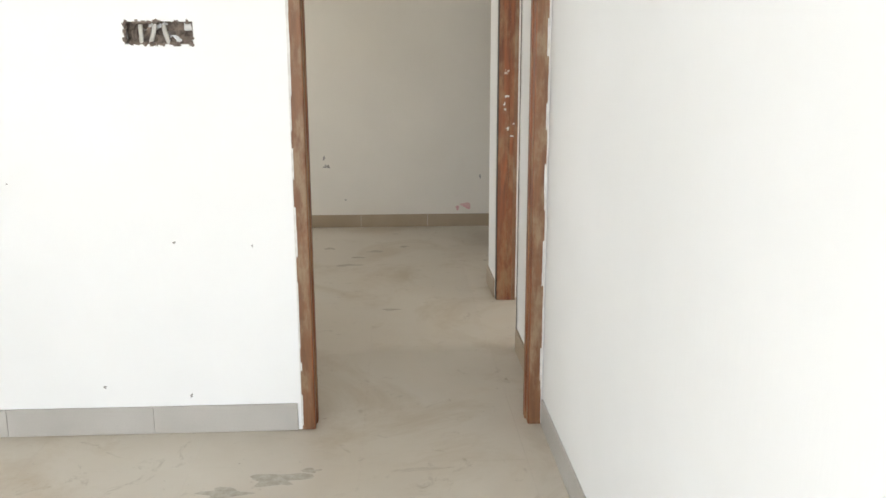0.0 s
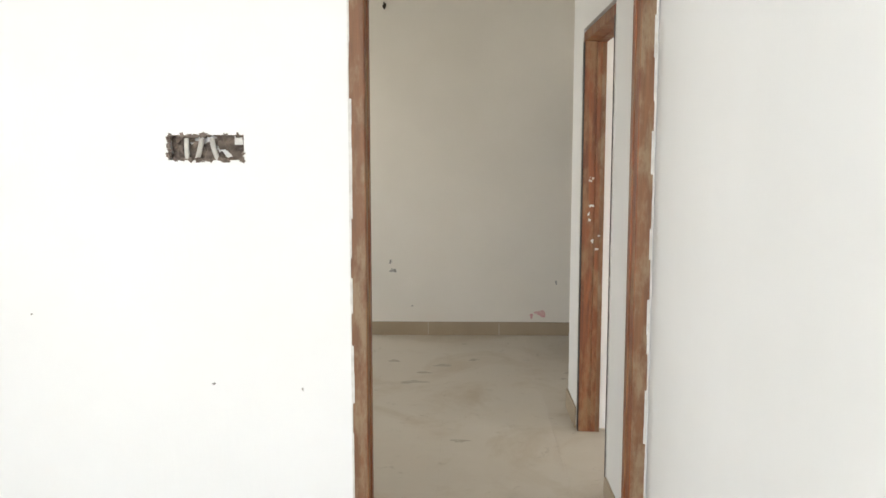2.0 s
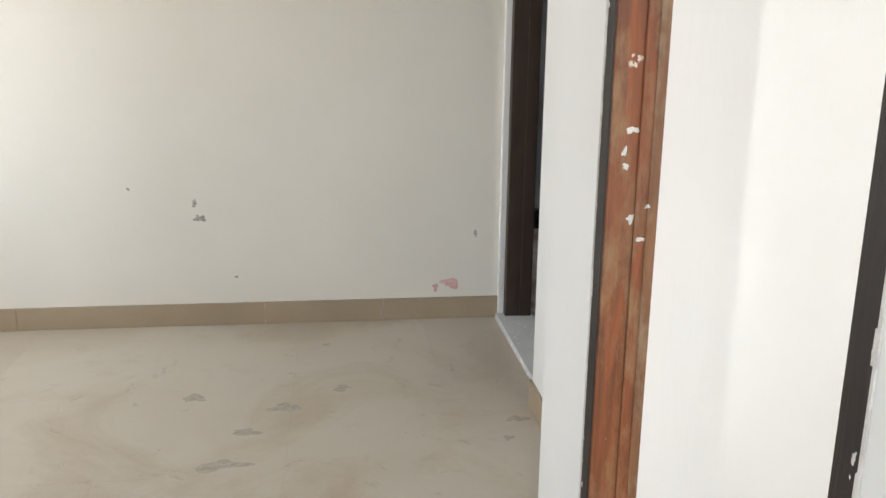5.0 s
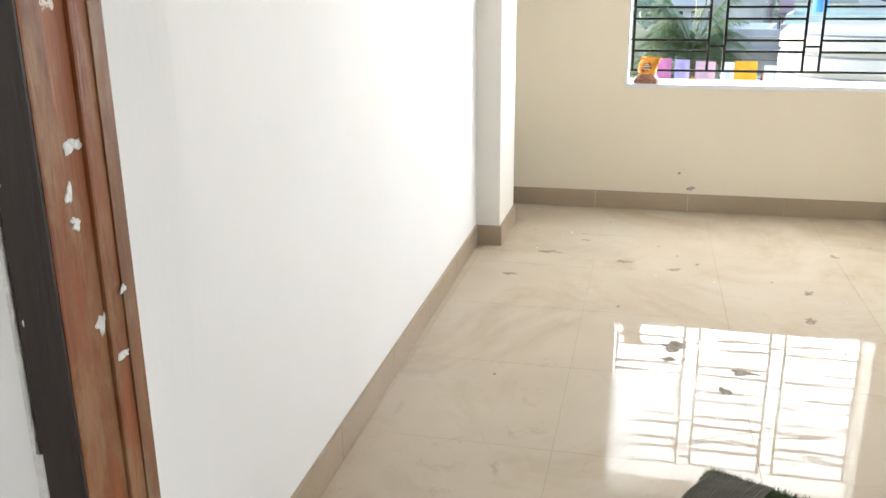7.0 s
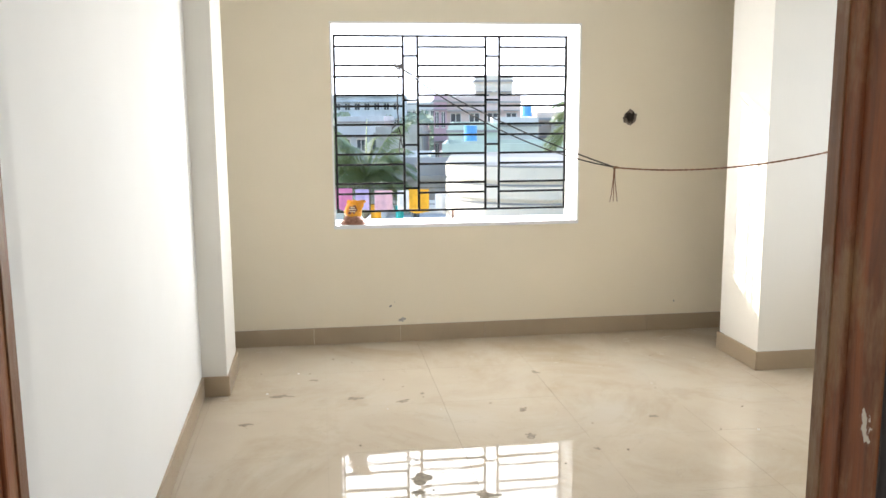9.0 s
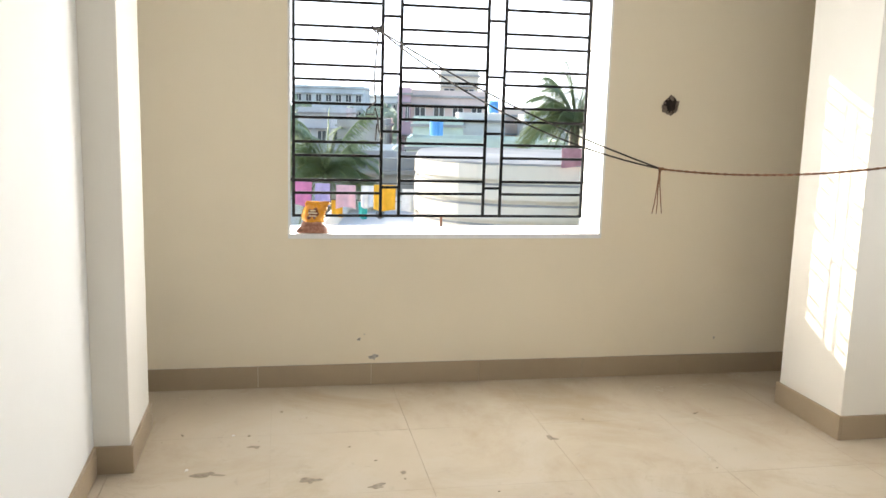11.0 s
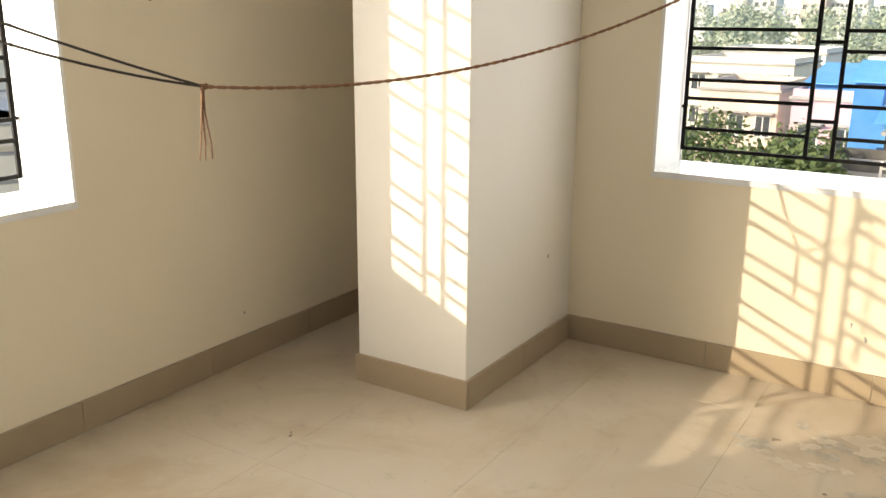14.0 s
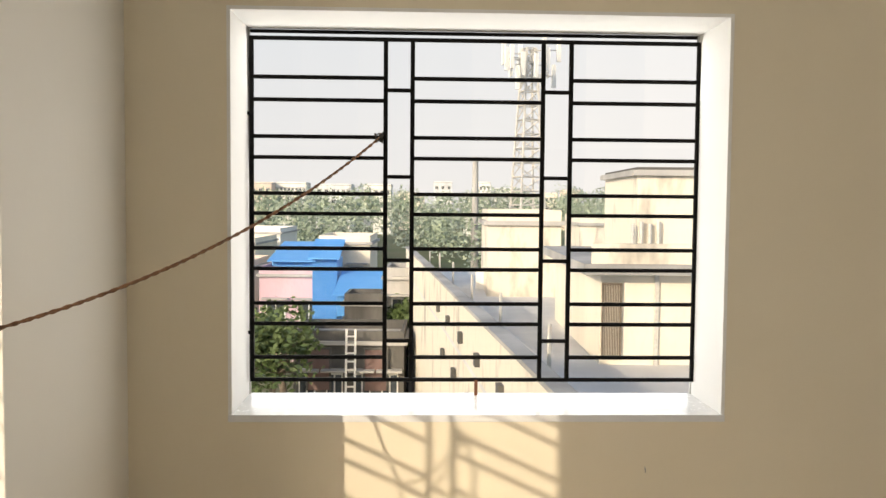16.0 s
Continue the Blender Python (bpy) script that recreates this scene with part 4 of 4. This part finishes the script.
def balcony_house(d, u, w, top, label):
    e = empty("balcony_house", label, "building")
    e.matrix_basis = EAST.stand(d, u, 0)
    bm = bmesh.new()
    rounded(bm, w, 5, 1.5, GZ, top - 0.15)
    part("wall", bm, PALE, e)
    z = top
    k = 0
    while z > -3.2:
        bm = bmesh.new()
        rounded(bm, w, 5, 1.5, z - 0.26, z - 0.045, 0.07)
        part("balcony_band", bm, PALE, e)
        bm = bmesh.new()
        rounded(bm, w, 5, 1.5, z - 0.04, z - 0.012, 0.045)
        part("moulding", bm, CEMENT, e)
        z -= 0.31
        k += 1
    return e


balcony_house(13.0, 0.115, 3.6, 0.62, "cream neighbour house with rounded banded balconies")
balcony_house(11.5, 0.305, 2.6, 0.25, "cream neighbour house corner with rounded bands")
cloth_mats = [surface("cloth_" + n, c, tuple(x * 0.8 for x in c), 6.0, (0.8, 1.0), 90, 0.2) for n, c in
              (("pink", (0.75, 0.25, 0.45)), ("lilac", (0.55, 0.45, 0.7)), ("white", (0.8, 0.8, 0.8)), ("amber", (0.85, 0.45, 0.03)), ("teal", (0.04, 0.42, 0.42)), ("red", (0.7, 0.05, 0.12)), ("maroon", (0.46, 0.24, 0.27)), ("slate", (0.08, 0.11, 0.14)), ("rose", (0.8, 0.5, 0.55)))]


def cloth(side, d, u, z, w, h, mat, seed, label):
    """A hanging cloth with folds, gathered at the line."""
    rnd = random.Random(seed)
    ph = rnd.uniform(0, 6)
    bm = bmesh.new()
    n, k = 12, 6
    rows = [[[bm.verts.new((w * (i / n - 0.5), 0.035 * (j / k) * math.sin(ph + 9 * i / n) + t, -h * j / k + 0.02 * math.sin(ph + 5 * i / n) * (j == k))) for i in range(n + 1)] for j in range(k + 1)] for t in (0, 0.006)]
    for g in rows:
        for j in range(k):
            for i in range(n):
                bm.faces.new((g[j][i], g[j][i + 1], g[j + 1][i + 1], g[j + 1][i]))
    for j in range(k):
        for i in (0, n):
            bm.faces.new((rows[0][j][i], rows[0][j + 1][i], rows[1][j + 1][i], rows[1][j][i]))
    ob = part("hanging_cloth", bm, mat, smooth=True)
    ob.matrix_basis = side.stand(d, u, z)
    return tagged(ob, label, "laundry", group="laundry on the line")


terrace = house("white terrace with a laundry line", EAST, 8.2, -0.27, 0.04, -0.27, 13, WHITE_OUT, 0, 0, roof=ROOF_FLOOR, name="terrace")
for u, w, h, z, k, lab in ((-0.155, 0.32, 0.42, 0.24, 0, "pink cloth drying on a line"), (-0.132, 0.26, 0.4, 0.22, 1, "lilac cloth drying on a line"), (-0.105, 0.34, 0.4, 0.20, 8, "rose printed cloth drying on a line"), (-0.08, 0.22, 0.38, 0.2, 2, "white cloth drying on a line"),
                           (-0.060, 0.38, 0.44, 0.22, 3, "amber yellow cloth drying on a line"), (-0.03, 0.3, 0.4, 0.16, 2, "white cloth drying on a line"), (-0.012, 0.2, 0.35, 0.16, 8, "rose cloth drying on a line")):
    cloth(EAST, 15.0, u, z - 0.17, w, h, cloth_mats[k], int(u * 1000) + 400, lab)
for u, w, h, z, k, lab in ((-0.115, 0.2, 0.3, -0.28, 3, "amber cloth drying on a lower line"), (-0.085, 0.16, 0.3, -0.3, 4, "teal cloth drying on a lower line"), (-0.065, 0.16, 0.28, -0.3, 7, "slate cloth drying on a lower line"), (-0.01, 0.18, 0.28, -0.28, 5, "red cloth drying on a lower line")):
    cloth(EAST, 15.4, u, z, w, h, cloth_mats[k], int(u * 1000) + 700, lab)
cloth(EAST, 12.85, 0.168, 0.86, 0.66, 0.27, cloth_mats[6], 77, "maroon patterned cloth over a parapet")
bm = bmesh.new()
for dd, z in ((15.0, 0.075), (15.4, -0.275)):
    tube(bm, [EAST.at(dd, -0.19) + Z * (z - 1.42), EAST.at(dd, 0.02) + Z * (z - 1.42)], 0.006, 4)
tagged(part("clothes_line", bm, ROPE_DARK), "thin lines holding laundry on the terrace", "clothes line")


# trees
def leaf(bm, rnd, p, s):
    a = Vector((rnd.gauss(0, 1), rnd.gauss(0, 1), rnd.gauss(0, 0.7))).normalized() * s
    b = a.cross(Vector((rnd.gauss(0, 1), rnd.gauss(0, 1), rnd.gauss(0, 1)))).normalized() * s * 0.5
    bm.faces.new([bm.verts.new(q) for q in (p - a, p + b, p + a, p - b)])


def tree(p, h, r, seed, label, leaves=1500, s=0.13):
    rnd = random.Random(seed)
    e = empty("tree", label, "tree", at=(p.x, p.y, GZ))
    bm = bmesh.new()
    tube(bm, [(0, 0, 0), (0.1, 0.05, h * 0.3), (0.0, 0.1, h * 0.55), (0.15, 0, h * 0.85)], 0.16, 7, 0.05)
    tips = []
    for k in range(7):
        a = rnd.uniform(0, 6.28)
        z = h * rnd.uniform(0.4, 0.6)
        q = Vector((r * 0.75 * math.cos(a), r * 0.75 * math.sin(a), z + h * rnd.uniform(0.08, 0.3)))
        tube(bm, [(0.05, 0.05, z), q * 0.5 + Vector((0, 0, z * 0.5 + 0.2)), q], 0.07, 5, 0.02)
        tips.append(q)
    part("trunk", bm, BARK, e)
    tips += [Vector((rnd.uniform(-r, r) * 0.6, rnd.uniform(-r, r) * 0.6, h * rnd.uniform(0.65, 1.0))) for _ in range(12)]
    bm = bmesh.new()
    for k in range(leaves):
        c = rnd.choice(tips)
        leaf(bm, rnd, c + Vector((rnd.gauss(0, r * 0.24), rnd.gauss(0, r * 0.24), rnd.gauss(0, r * 0.2))), s * rnd.uniform(0.6, 1.3))
    part("crown", bm, LEAF, e)
    return e


def palm(p, top, size, seed, label):
    rnd = random.Random(seed)
    e = empty("palm_tree", label, "palm tree", at=(p.x, p.y, GZ))
    h = top - GZ
    bm = bmesh.new()
    tube(bm, [(0.5, 0.3, 0), (0.2, 0.1, h * 0.4), (0.05, 0, h * 0.8), (0, 0, h)], 0.17, 8, 0.11)
    part("trunk", bm, BARK, e)
    for k in range(44):
        a = 2 * math.pi * k * 0.382 + rnd.uniform(-0.15, 0.15)
        rise = 1.9 - 2.1 * k / 43 + rnd.uniform(-0.15, 0.15)
        L = size * rnd.uniform(0.85, 1.1)
        out = Vector((math.cos(a), math.sin(a), 0))
        side_v = Vector((-math.sin(a), math.cos(a), 0))
        bm = bmesh.new()
        line = [Vector((0, 0, h)) + out * (L * f * (1 - 0.12 * f) / (1 + 0.5 * max(rise, 0))) + Z * (L * (rise * 0.62 * f - 0.62 * f * f)) for f in [i / 12 for i in range(13)]]
        tube(bm, line, 0.028, 4, 0.008)
        for i in range(62):
            f = 0.10 + 0.90 * i / 62
            j = min(int(f * 12), 11)
            c = line[j].lerp(line[j + 1], f * 12 - j)
            ll = size * 0.27 * math.sin(math.pi * (0.15 + 0.8 * f)) + 0.06
            for s in (-1, 1):
                t = c + side_v * (s * ll * 0.75) + out * (ll * 0.45) - Z * (ll * rnd.uniform(0.1, 0.5))
                q = out * 0.019
                bm.faces.new([bm.verts.new(x) for x in (c - q, c + q, t)])
        part("frond", bm, PALM, e)
    return e


palm(EAST.at(22, -0.127), -0.3, 2.5, 1, "coconut palm with drooping fronds near the houses")
palm(EAST.at(21, 0.158), 1.15, 2.2, 2, "tall coconut palm behind the balcony house")
tree(EAST.at(15.2, 0.0), 5.4, 0.45, 5, "small potted shrub on the terrace edge", 500, 0.05)
tree(EAST.at(30, -0.07), 4.5, 1.2, 6, "leafy garden tree between houses")


# south side: roofs and the wood beyond
adj = empty("terraced_building", "stained cream neighbour building with a parapet round its roof", "building")
p0, p1 = Vector((1.38, -7.2, 0)), Vector((3.0, -35.0, 0))
run = (p1 - p0)
L = run.length
adj.matrix_basis = Matrix.Translation(p0) @ Matrix.Rotation(math.atan2(run.y, run.x), 4, "Z")
# local x runs along the parapet, local -y towards the terrace
part("wall", boxes((-1.5, L, -13, 0, GZ, -1.45)), STAINED, adj)
part("roof", boxes((-1.5, L, -13, 0.0, -1.445, -1.33)), ROOF_FLOOR, adj)
part("parapet", boxes((-1.5, L, -0.16, 0.02, -1.33, -0.38)), STAINED, adj)
part("coping", boxes((-1.5, L, -0.19, 0.05, -0.376, -0.32)), CEMENT, adj)
rnd = random.Random(12)
for k in range(11):
    xx = 0.6 + k * 1.15
    part("drain_stain_ledge", boxes((xx, xx + 0.22, 0.02, 0.10, -1.1 - 0.9 * (k % 2), -0.9 - 0.9 * (k % 2))), DARK_CEMENT, adj)
for k in range(6):
    xx = 3.0 + k * 4
    bm = bmesh.new()
    tube(bm, [(xx, -0.6, -1.33), (xx, -0.6, -0.1)], 0.03, 5)
    part("rebar_post", bm, STEEL, adj)

block = empty("roof_block", "cream upper storey block with a lattice gate on the terrace", "building")
block.matrix_basis = SOUTH.stand(15.0, 0.185, -1.33)
part("wall", boxes((0, 8.0, 0, 6, 0, 1.62)), PALE, block)
part("roof_slab", boxes((-0.35, 8.2, -0.45, 6, 1.62, 1.80)), CEMENT, block)
part("parapet", boxes((-0.2, 8.2, -0.3, -0.18, 1.80, 2.15)), STAINED, block)
part("downpipe", boxes((0.95, 1.02, -0.06, 0.0, 0, 1.6)), PVC, block)
gate = part("gate", boxes((0.02, 0.06, -0.05, -0.03, 0.1, 1.45), (0.34, 0.38, -0.05, -0.03, 0.1, 1.45), (0.02, 0.38, -0.05, -0.03, 1.41, 1.45), (0.02, 0.38, -0.05, -0.03, 0.1, 0.14)), BARK, block, "brown lattice gate")
for k in range(9):
    part("slat", boxes((0.075 + k * 0.029, 0.088 + k * 0.029, -0.045, -0.035, 0.14, 1.41)), BARK, gate)
upper = house("white upper storey with pipes on a neighbour roof", SOUTH, 20, 0.226, 0.45, 0.045, 4, STAINED, 0, 0, base=0.0, trim=DARK_CEMENT, parapet=0.08, name="upper_storey")
part("dark_band", boxes((-1.3, 2.2, -0.06, 0.0, 0.22, 0.36)), DARK_CEMENT, upper)
for k in range(4):
    bm = bmesh.new()
    tube(bm, [(-2.35 + 0.2 * k, -0.1, -1.3), (-2.35 + 0.2 * k, -0.1, 1.05 + 0.06 * (k % 2))], 0.05, 6)
    part("pipe", bm, STEEL, upper)
house("cream stair head room on the terrace", SOUTH, 26, 0.052, 0.138, -0.006, 4, STAINED, 0, 0, base=-1.33, name="stair_room")
house("white house end with a wide ledge", SOUTH, 40, 0.16, 0.24, -0.012, 5, STAINED, 1, 2, group="roofs beyond the terrace")
# condenser unit and dish on the far parapet
ac = empty("condenser_unit", "white air-conditioner condenser on the parapet", "air conditioner")
ac.matrix_basis = SOUTH.stand(28.5, 0.053, -1.33) @ pose(0, 0, 0, 0, 0, 55)
part("casing", boxes((-0.45, 0.45, -0.2, 0.2, 0, 0.65)), WHITE_OUT, ac, bevel=0.02)
bm = bmesh.new()
tube(bm, [(-0.1, -0.205, 0.33), (-0.1, -0.225, 0.33)], 0.24, 16)
part("fan_grille", bm, DARK_CEMENT, ac)


def mast(side, d, u, z0, z1, w0, w1, label):
    e = empty("mast", label, "telecom mast")
    e.matrix_basis = side.stand(d, u, z0) @ pose(0, 0, 0, 0, 0, 20)
    h = z1 - z0
    legs = [(math.cos(radians(a)), math.sin(radians(a))) for a in (45, 135, 225, 315)]
    at = lambda k, f: Vector((legs[k][0] * (w0 + (w1 - w0) * f), legs[k][1] * (w0 + (w1 - w0) * f), h * f))
    for k in range(4):
        bm = bmesh.new()
        tube(bm, [at(k, 0), at(k, 1)], 0.05, 5)
        part("leg", bm, STEEL, e)
    n = 12
    for i in range(n):
        for k in range(4):
            for f in (i / n, (i + 1) / n):
                bm = bmesh.new()
                tube(bm, [at(k, f), at((k + 1) % 4, (i + 1) / n)], 0.026, 4)
                part("brace", bm, STEEL, e)
    rnd = random.Random(3)
    for k in range(18):
        a = rnd.uniform(0, 6.28)
        r = rnd.uniform(0.5, 1.25)
        z = h * rnd.uniform(0.80, 0.99)
        part("antenna", boxes((r * math.cos(a) - 0.07, r * math.cos(a) + 0.07, r * math.sin(a) - 0.06, r * math.sin(a) + 0.06, z - 0.45, z + 0.45)), WHITE_OUT, e)
        bm = bmesh.new()
        tube(bm, [(0, 0, z), (r * math.cos(a), r * math.sin(a), z)], 0.025, 4)
        part("bracket", bm, STEEL, e)
    return e


mast(SOUTH, 34, 0.098, 0.9, 7.6, 0.75, 0.28, "tall galvanised lattice telecom mast with antennas")
bm = bmesh.new()
q = SOUTH.at(90, 0.037)
tube(bm, [(q.x, q.y, GZ), (q.x, q.y, 6.4)], 0.42, 12, 0.3)
tagged(part("chimney", bm, CEMENT), "tall slim grey chimney beyond the roofs", "chimney")

# blue shed and old houses
def shed(side, d, u, z0, w, deep, h, label, ribs=18):
    e = empty("shed", label, "shed")
    e.matrix_basis = side.stand(d, u, z0)
    part("wall", boxes((-w / 2, w / 2, 0, deep, 0, h)), BLUE, e)
    rib = mesh_of("rib", boxes((0, w / ribs * 0.55, -0.03, -0.001, 0, h)), BLUE)
    for k in range(ribs):
        ob = new("rib", rib)
        ob.location, ob.parent = (-w / 2 + w * k / ribs, 0, 0), e
    bm = bmesh.new()
    vs = [bm.verts.new(c) for c in ((-w / 2 - 0.15, -0.5, h), (w / 2 + 0.15, -0.5, h), (w / 2 + 0.15, deep, h + 0.75), (-w / 2 - 0.15, deep, h + 0.75))]
    ws = [bm.verts.new(v.co + Z * 0.05) for v in vs]
    bm.faces.new(vs[::-1]); bm.faces.new(ws)
    for k in range(4):
        bm.faces.new((vs[k], vs[(k + 1) % 4], ws[(k + 1) % 4], ws[k]))
    part("roof", bm, BLUE, e)
    return e


shed(SOUTH, 42, -0.164, -3.0, 3.0, 4, 1.6, "blue corrugated sheet roof shed")
shed(SOUTH, 38, -0.138, -4.0, 1.1, 2, 3.0, "blue corrugated sheet lean-to")
shed(SOUTH, 36, -0.083, -3.3, 2.9, 3, 0.9, "low blue sheet metal lean-to roof")
house("faded pink house under the blue shed", SOUTH, 40, -0.215, -0.137, -0.075, 5, PINKHOUSE, 1, 2, group="old houses")
house("cream house with a railing", SOUTH, 46, -0.145, -0.085, -0.038, 5, PALE, 1, 2, group="old houses")
house("peach bungalow among trees", SOUTH, 44, -0.32, -0.23, -0.07, 6, PEACH, 1, 3, group="old houses")
house("mould blackened concrete house", SOUTH, 29, -0.175, -0.045, -0.15, 3, DARK_CEMENT, 1, 4, group="old houses")
house("mould blackened water tank block", SOUTH, 33, -0.115, -0.07, -0.106, 2, DARK_CEMENT, 0, 0, group="old houses")
house("grey lower house in the lane", SOUTH, 34, -0.068, -0.028, -0.075, 3, CEMENT, 2, 1, group="old houses")
ladder = empty("ladder", "white painted ladder leaning on a dark wall", "ladder")
ladder.matrix_basis = SOUTH.stand(28.4, -0.108, -4.9) @ pose(0, 0, 0, -6)
for s in (-0.15, 0.15):
    part("rail", boxes((s - 0.035, s + 0.035, -0.03, 0.03, 0, 2.15)), WHITE_OUT, ladder)
for k in range(7):
    part("rung", boxes((-0.115, 0.115, -0.02, 0.02, 0.2 + 0.28 * k, 0.26 + 0.28 * k)), WHITE_OUT, ladder)
for u in (-0.145, -0.078):
    d = empty("house_door", "faded red wooden door in a dark wall", "door")
    d.matrix_basis = SOUTH.stand(28.93, u, -4.9)
    part("leaf", boxes((-0.36, 0.36, -0.05, 0.0, 0, 1.4)), RED_DOOR, d)
    part("door_frame", boxes((-0.42, -0.365, -0.08, 0, 0, 1.46), (0.365, 0.42, -0.08, 0, 0, 1.46), (-0.365, 0.365, -0.08, 0, 1.405, 1.46)), DARK_CEMENT, d)
for d, u, h, r, k in ((27, -0.197, 3.9, 1.2, 1), (31, -0.185, 3.6, 1.1, 2), (26, -0.245, 3.5, 1.4, 3), (34, -0.045, 3.6, 0.9, 5), (33, -0.31, 3.6, 1.5, 4)):
    tree(SOUTH.at(d, u), h, r, 40 + k, "leafy green shrub beside the old houses", 1500, 0.12)
for k, (d, u0, u1, v, mat) in enumerate(((60, -0.34, -0.22, -0.042, PALE), (70, -0.30, -0.19, -0.03, WHITE_OUT), (230, -0.2, -0.16, 0.024, WHITE_OUT))):
    house("distant pale house at the edge of the wood", SOUTH, d, u0, u1, v, 8, mat, 2 if d < 100 else 4, 4 if d < 100 else 9, name="house", group="distant houses")
rnd = random.Random(76)
for k in range(26):
    u = -0.34 + 0.024 * k + rnd.uniform(-0.008, 0.008)
    house("small pale flat-roofed house on the skyline", SOUTH, rnd.uniform(190, 330), u, u + rnd.uniform(0.012, 0.026), rnd.uniform(0.012, 0.03), 8, rnd.choice((WHITE_OUT, PALE, PEACH, SKYBLUE)), 2, 3, group="skyline houses")
rnd = random.Random(77)
bm = bmesh.new()
for k in range(210):
    d = rnd.uniform(85, 175)
    c = SOUTH.at(d, rnd.uniform(-0.62, 0.5))
    hh = rnd.uniform(4.5, 8.0) + (d - 85) * 0.035
    rr = rnd.uniform(1.8, 3.6)
    for _ in range(340):
        a = Vector((rnd.gauss(0, 1), rnd.gauss(0, 1), rnd.gauss(0, 1))).normalized() * rr * rnd.uniform(0.65, 1.05)
        leaf(bm, rnd, Vector((c.x, c.y, GZ + hh - rr * 0.5)) + Vector((a.x, a.y, a.z * 0.85 - abs(rnd.gauss(0, 0.8)))), rnd.uniform(0.17, 0.36))
tagged(part("wood", bm, LEAF_FAR), "belt of green trees tinted pale for haze beyond the roofs", "woodland", kind="stuff")
rnd = random.Random(78)
bm = bmesh.new()
for k in range(120):
    d = rnd.uniform(70, 170)
    c = EAST.at(d, rnd.uniform(-0.5, 0.5))
    hh = rnd.uniform(4.0, 7.0)
    rr = rnd.uniform(1.8, 3.2)
    for _ in range(120):
        a = Vector((rnd.gauss(0, 1), rnd.gauss(0, 1), rnd.gauss(0, 1))).normalized() * rr * rnd.uniform(0.65, 1.05)
        leaf(bm, rnd, Vector((c.x, c.y, GZ + hh - rr * 0.5)) + Vector((a.x, a.y, a.z * 0.85)), rnd.uniform(0.3, 0.6))
tagged(part("wood", bm, LEAF_FAR), "trees tinted pale for haze among the town houses", "woodland", kind="stuff")


# ---- floor tiles, 0.6 m, with hairline joints ----
def tile_mesh(mat, gap):
    g = 0.6 / 2 - gap
    return mesh_of("floor_tile", boxes((-g, g, -g, g, -0.012, 0.0)), mat)


floor = bpy.data.objects["floor"]
mesh_a, mesh_b = tile_mesh(TILE_A, 0.00025), tile_mesh(TILE_B, 0.0005)
for i in range(-12, 10):
    for j in range(-10, 9):
        cx, cy = 4.07 - 0.3 + 0.6 * (i - 8) + 2.4, 0.89 + 0.3 + 0.6 * j
        if not (-3.5 < cx < 5.0 and -5.2 < cy < 4.4):
            continue
        bedroom = cx > 0.3 and -2.2 < cy < 2.5
        if cx > 0.4 and not bedroom and cy < 2.2:
            continue
        ob = new("floor_tile", mesh_b if bedroom else mesh_a)
        ob.location, ob.parent = (cx, cy, 0), floor
